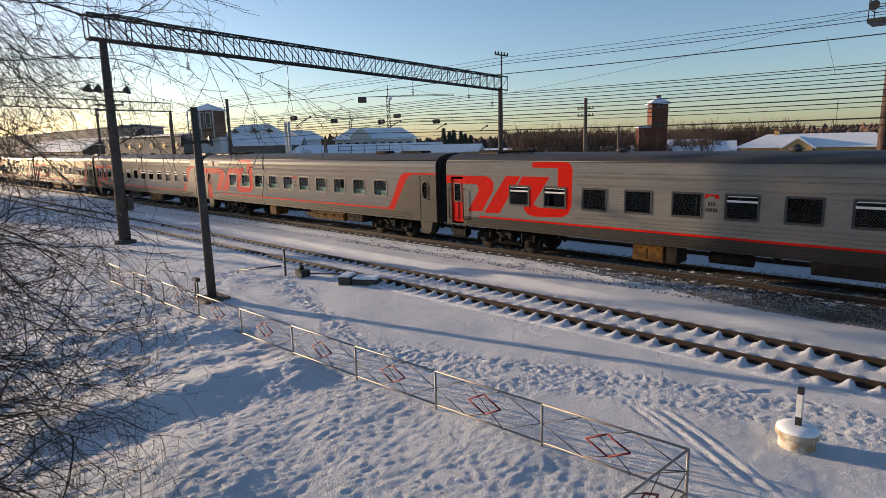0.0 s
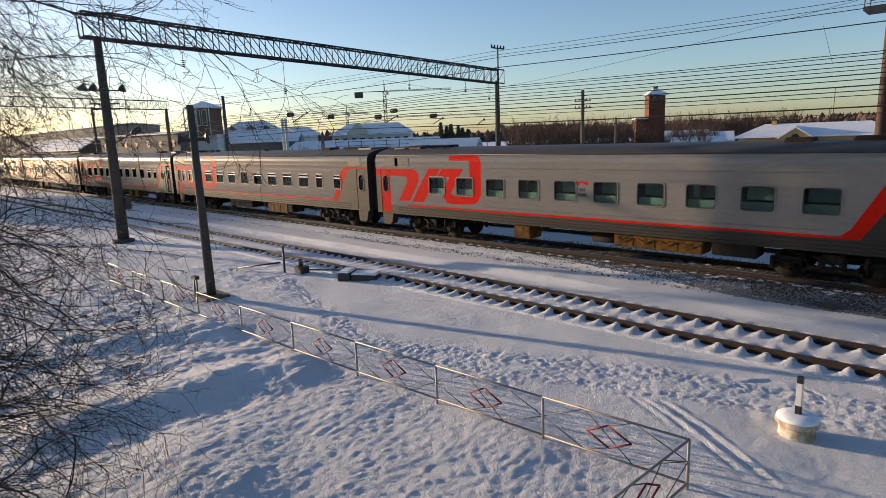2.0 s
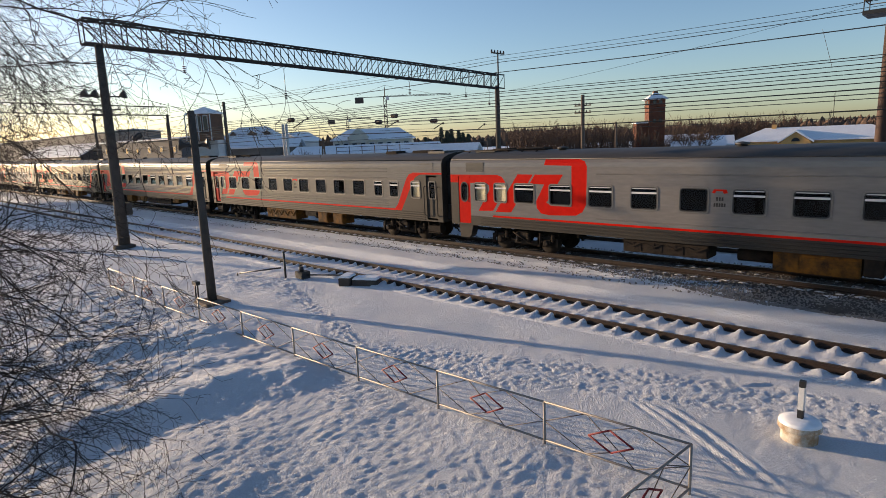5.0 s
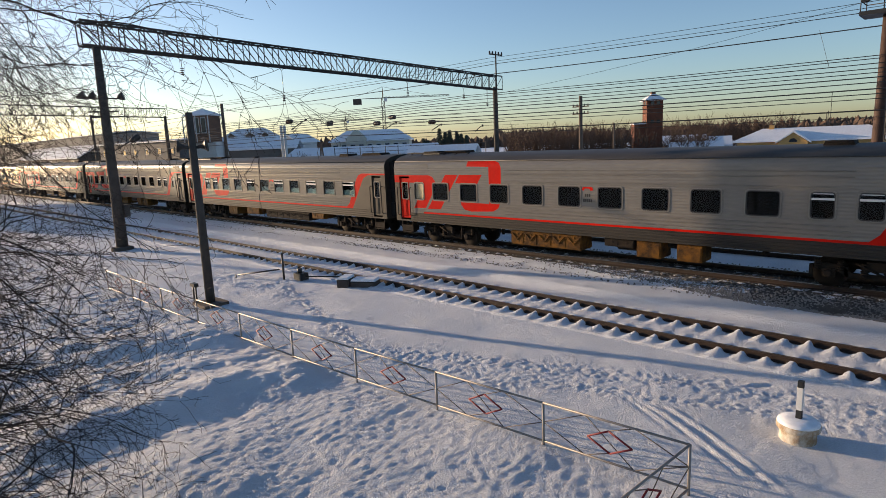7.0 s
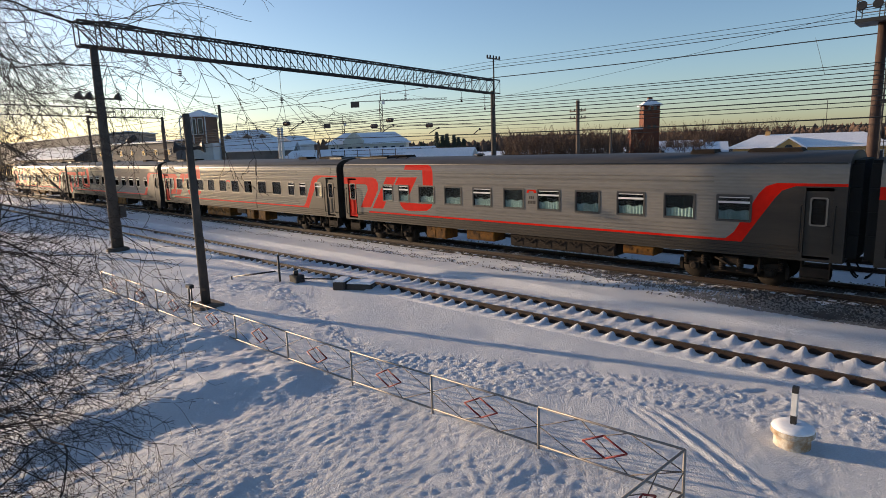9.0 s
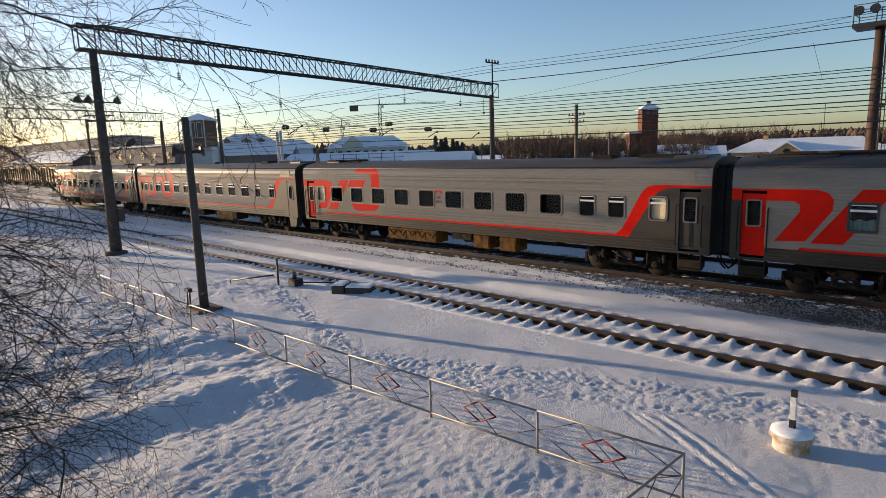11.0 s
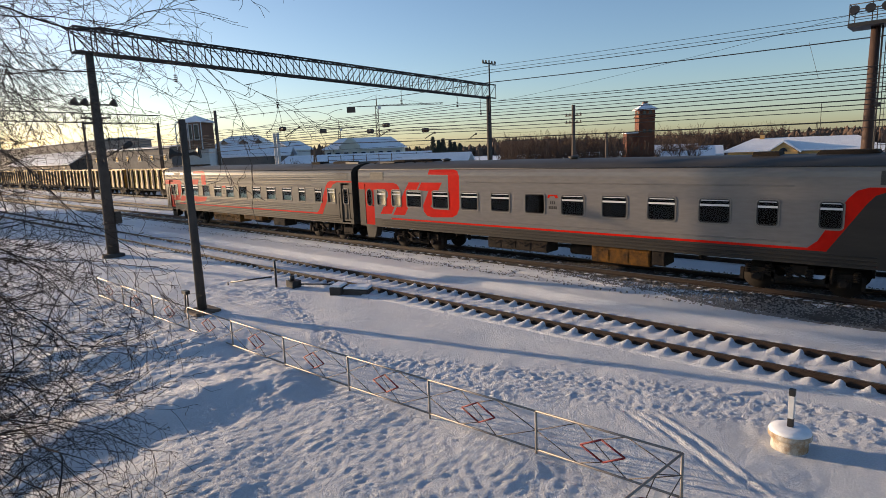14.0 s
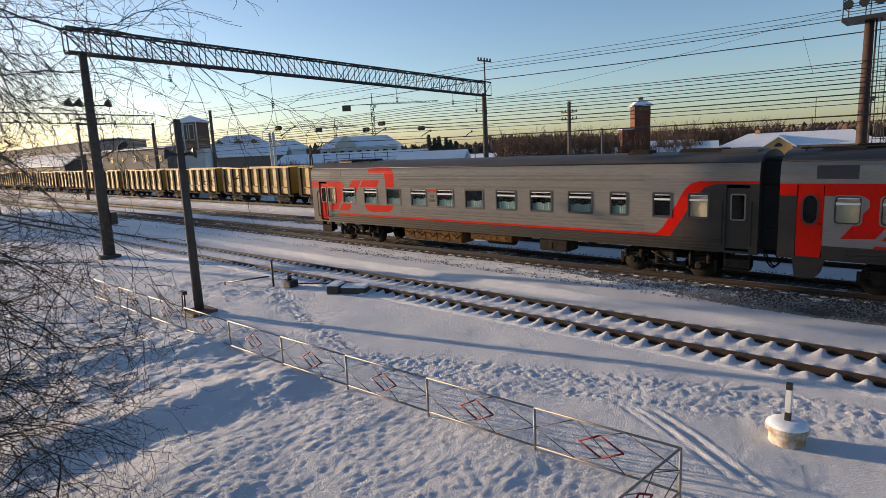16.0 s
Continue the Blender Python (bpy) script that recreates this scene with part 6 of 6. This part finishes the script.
    for k in range(13):
        bm = bmesh.new()
        p = way * (k / 12)
        tube(bm, p + Vector((0, 0, -3.2)), p + Vector((0, 0, 1.75)), 0.05, n=6)
        part("post", bm, WOOD, f)
    for z in (1.15, 1.65):
        bm = bmesh.new()
        tube(bm, Vector((0, 0, z)), way + Vector((0, 0, z)), 0.03, n=5)
        part("rail", bm, WOOD, f)
    # long grey works buildings to the left end of the yard
    house("works_building", "long flat grey works building behind the wagons", -68.4, 125, 34, 7, height_at(0.85, 125), height_at(1.0, 125), 2, GREY_WALL, rows=((height_at(-0.1, 120), 1.2, 0.9, 7),))
    house("works_building", "low works building with a flat snowy roof on the skyline", -76.6, 224, 150, 12, height_at(1.15, 224), height_at(1.3, 224), 0, GREY_WALL)
    house("shed", "white-roofed dark shed behind the goods wagons", -74.9, 172, 46, 9, height_at(-0.15, 172), height_at(0.75, 172), 1, WOOD, rows=((height_at(-0.6, 165), 1.1, 0.8, 6),))
    crane(-48.2, 330, 5.15, 4.12, -15, 36, "grey lattice tower crane on a far building site")
    crane(-51.8, 420, 2.9, 2.2, -12, 16, "distant lattice tower crane on the skyline")
    far_woods()
    # the last span is unseen, added left of view to shade the yard's far left
    bare_wood("brush", "dense bare brown brush behind the yard, plus an unseen clump added for shade", ((-36.5, -25.6, 74, 92, 4.5, 6.6, 260), (-25, -18.5, 84, 98, 3.8, 5.6, 110), (-22.5, -12.5, 103, 114, 5.2, 7.0, 150), (-58, -55, 84, 90, 3.5, 4.6, 26), (-6, -1, 70, 84, 3.5, 5, 40), (-91.5, -85.5, 106, 118, 8.4, 10.2, 240)), BRUSH, 5, 0.04)
    for az, el in ((-43.05, 1.05), (-42.5, 0.72), (-42.1, 0.85), (-41.4, 0.75), (-41.0, 0.5), (-44.6, 0.2), (-46.0, 0.55), (-40.5, 0.35), (-44.2, 0.0)):
        spruce(az, 190, el, "dark spruce on the skyline behind the sheds")
    # added out of view; its high crown only shades the train's right end
    spruce(-88.74, 70.0, 16.0, "unseen slim spruce added to shade the right end of the train", 0.11, 1500, 10.5)
    # twin steel post in the yard
    x, y = polar(-57.55, 74)
    p = thing("twin_post", "pair of pale steel posts standing in the yard", "post", x, y, -0.6)
    for dx in (-0.35, 0.35):
        bm = bmesh.new()
        tube(bm, (dx, 0, -0.3), (dx, 0, height_at(1.95, 74) + 0.6), 0.17, n=8)
        part("post", bm, WHITEWASH, p)
    x, y = polar(-54.2, 74)
    p = thing("braced_post", "dark A-shaped braced post in the yard", "post", x, y, -0.6)
    for dx in (-0.7, 0.7):
        bm = bmesh.new()
        tube(bm, (dx, 0, -0.3), (dx * 0.1, 0, height_at(0.35, 74) + 0.6), 0.1, n=6)
        part("leg", bm, WOOD, p)


make_beyond()


# ---- the birch beside the bridge ----
def make_birch():
    rnd = random.Random(12)
    yaw = radians(-43)
    right, ahead = Vector((math.cos(yaw), -math.sin(yaw), 0)), Vector((math.sin(yaw), math.cos(yaw), 0))

    def spot(d, l, z):
        return ahead * d + right * l + Vector((0, 0, z))

    base = spot(7.2, -8.6, -0.6)
    t = thing("birch_tree", "bare birch with drooping dark twigs beside the bridge", "tree", 0, 0, 0)
    bm = bmesh.new()
    prev, r = base, 0.17
    for k in range(8):
        q = base + Vector((rnd.gauss(0, 0.08), rnd.gauss(0, 0.08), 1.5 * (k + 1)))
        tube(bm, prev, q, r, r * 0.88, n=12, cap=False)
        prev, r = q, r * 0.88
    part("trunk", bm, BIRCH, t, "white birch trunk with dark patches")
    segs = []

    def grow(p, d, length, rad, level, droop):
        n = max(4, int(length / (0.16 if level > 1 else 0.22)))
        step = length / n
        for k in range(n):
            d = (d + Vector((rnd.gauss(0, 0.23), rnd.gauss(0, 0.23), rnd.gauss(0, 0.2) - droop * step))).normalized()
            q = p + d * step
            r0, r1 = rad * (1 - 0.75 * k / n), rad * (1 - 0.75 * (k + 1) / n)
            segs.append((p, q, r0, r1))
            if level < 3 and k > 0:
                for _ in range((1, 2, 1)[level] if rnd.random() < (0.8, 0.64, 0.45)[level] else 0):
                    side = Vector((rnd.gauss(0, 1), rnd.gauss(0, 1), rnd.gauss(0, 0.7)))
                    side = (d * 0.9 + side.normalized() * rnd.uniform(0.5, 1.0)).normalized()
                    grow(q, side, length * rnd.uniform(0.28, 0.55) * (1 - 0.4 * k / n), r1 * 0.55 + 0.0008, level + 1, droop * 1.25 + 0.12)
            p = q
        if level == 3 and rnd.random() < 0.25:
            segs.append((p, p + Vector((0.004, 0, -0.03)), 0.004, 0.002))

    # limbs by storey: height span, count, length span, droop, thickness
    for z0, z1, count, l0, l1, droop, rad, rise in ((6.6, 9.8, 30, 3.0, 5.2, 0.2, 0.015, 0.04), (4.2, 6.6, 15, 2.8, 4.2, 0.12, 0.012, 0.0), (2.4, 4.4, 20, 3.0, 4.4, 0.12, 0.017, 0.05), (0.3, 2.6, 23, 3.0, 4.4, 0.1, 0.018, 0.1)):
        for k in range(count):
            z = z0 + (z1 - z0) * (k + rnd.random()) / count
            d = rnd.uniform(5.6, 7.8)
            start = spot(d, -0.78 * d - rnd.uniform(1.6, 2.6), z)
            grow(start, (right + ahead * rnd.uniform(-0.25, 0.25) + Vector((0, 0, rise + rnd.uniform(-0.08, 0.12)))).normalized(), rnd.uniform(l0, l1), rad * rnd.uniform(0.7, 1.25), 0, droop)
    o = new("crown", twigs_mesh("crown", [(a, b, max(q, 0.0029), max(r, 0.0024)) for a, b, q, r in segs], BARK))
    o.parent = t
    tagged(o, "fine dark drooping twigs", kind="stuff")


make_birch()


# ---- what moves ----
def travelled(t):
    """Metres that the train has rolled since the start."""
    return 10.0391 * t + 0.00553 * t * t - 0.0000947 * t ** 3


# how far each coach stands from an even spacing, for the coaches differ in length
SLACK = {2: -0.10, 1: -0.15, 0: -0.39, -1: -0.35, -2: 0.09, -3: 0.65, -4: 0.67, -5: 0.81}


def motions():
    stops = [(t, travelled(t)) for t in range(0, 17, 2)]
    for n, coach in COACHES:
        walk(coach, [(t, pose(FIRST + PITCH * n + SLACK[n] + s, TRACKS[1][0], 0)) for t, s in stops])
        for w in [c for c in coach.children if c.name.startswith("wheelset")]:
            x = w.matrix_basis.translation.x
            turns = 256
            walk(w, [(16.0 * k / turns, pose(x, 0, 0.475, 0, math.degrees(travelled(16.0 * k / turns) / 0.475), 0)) for k in range(turns + 1)])


motions()
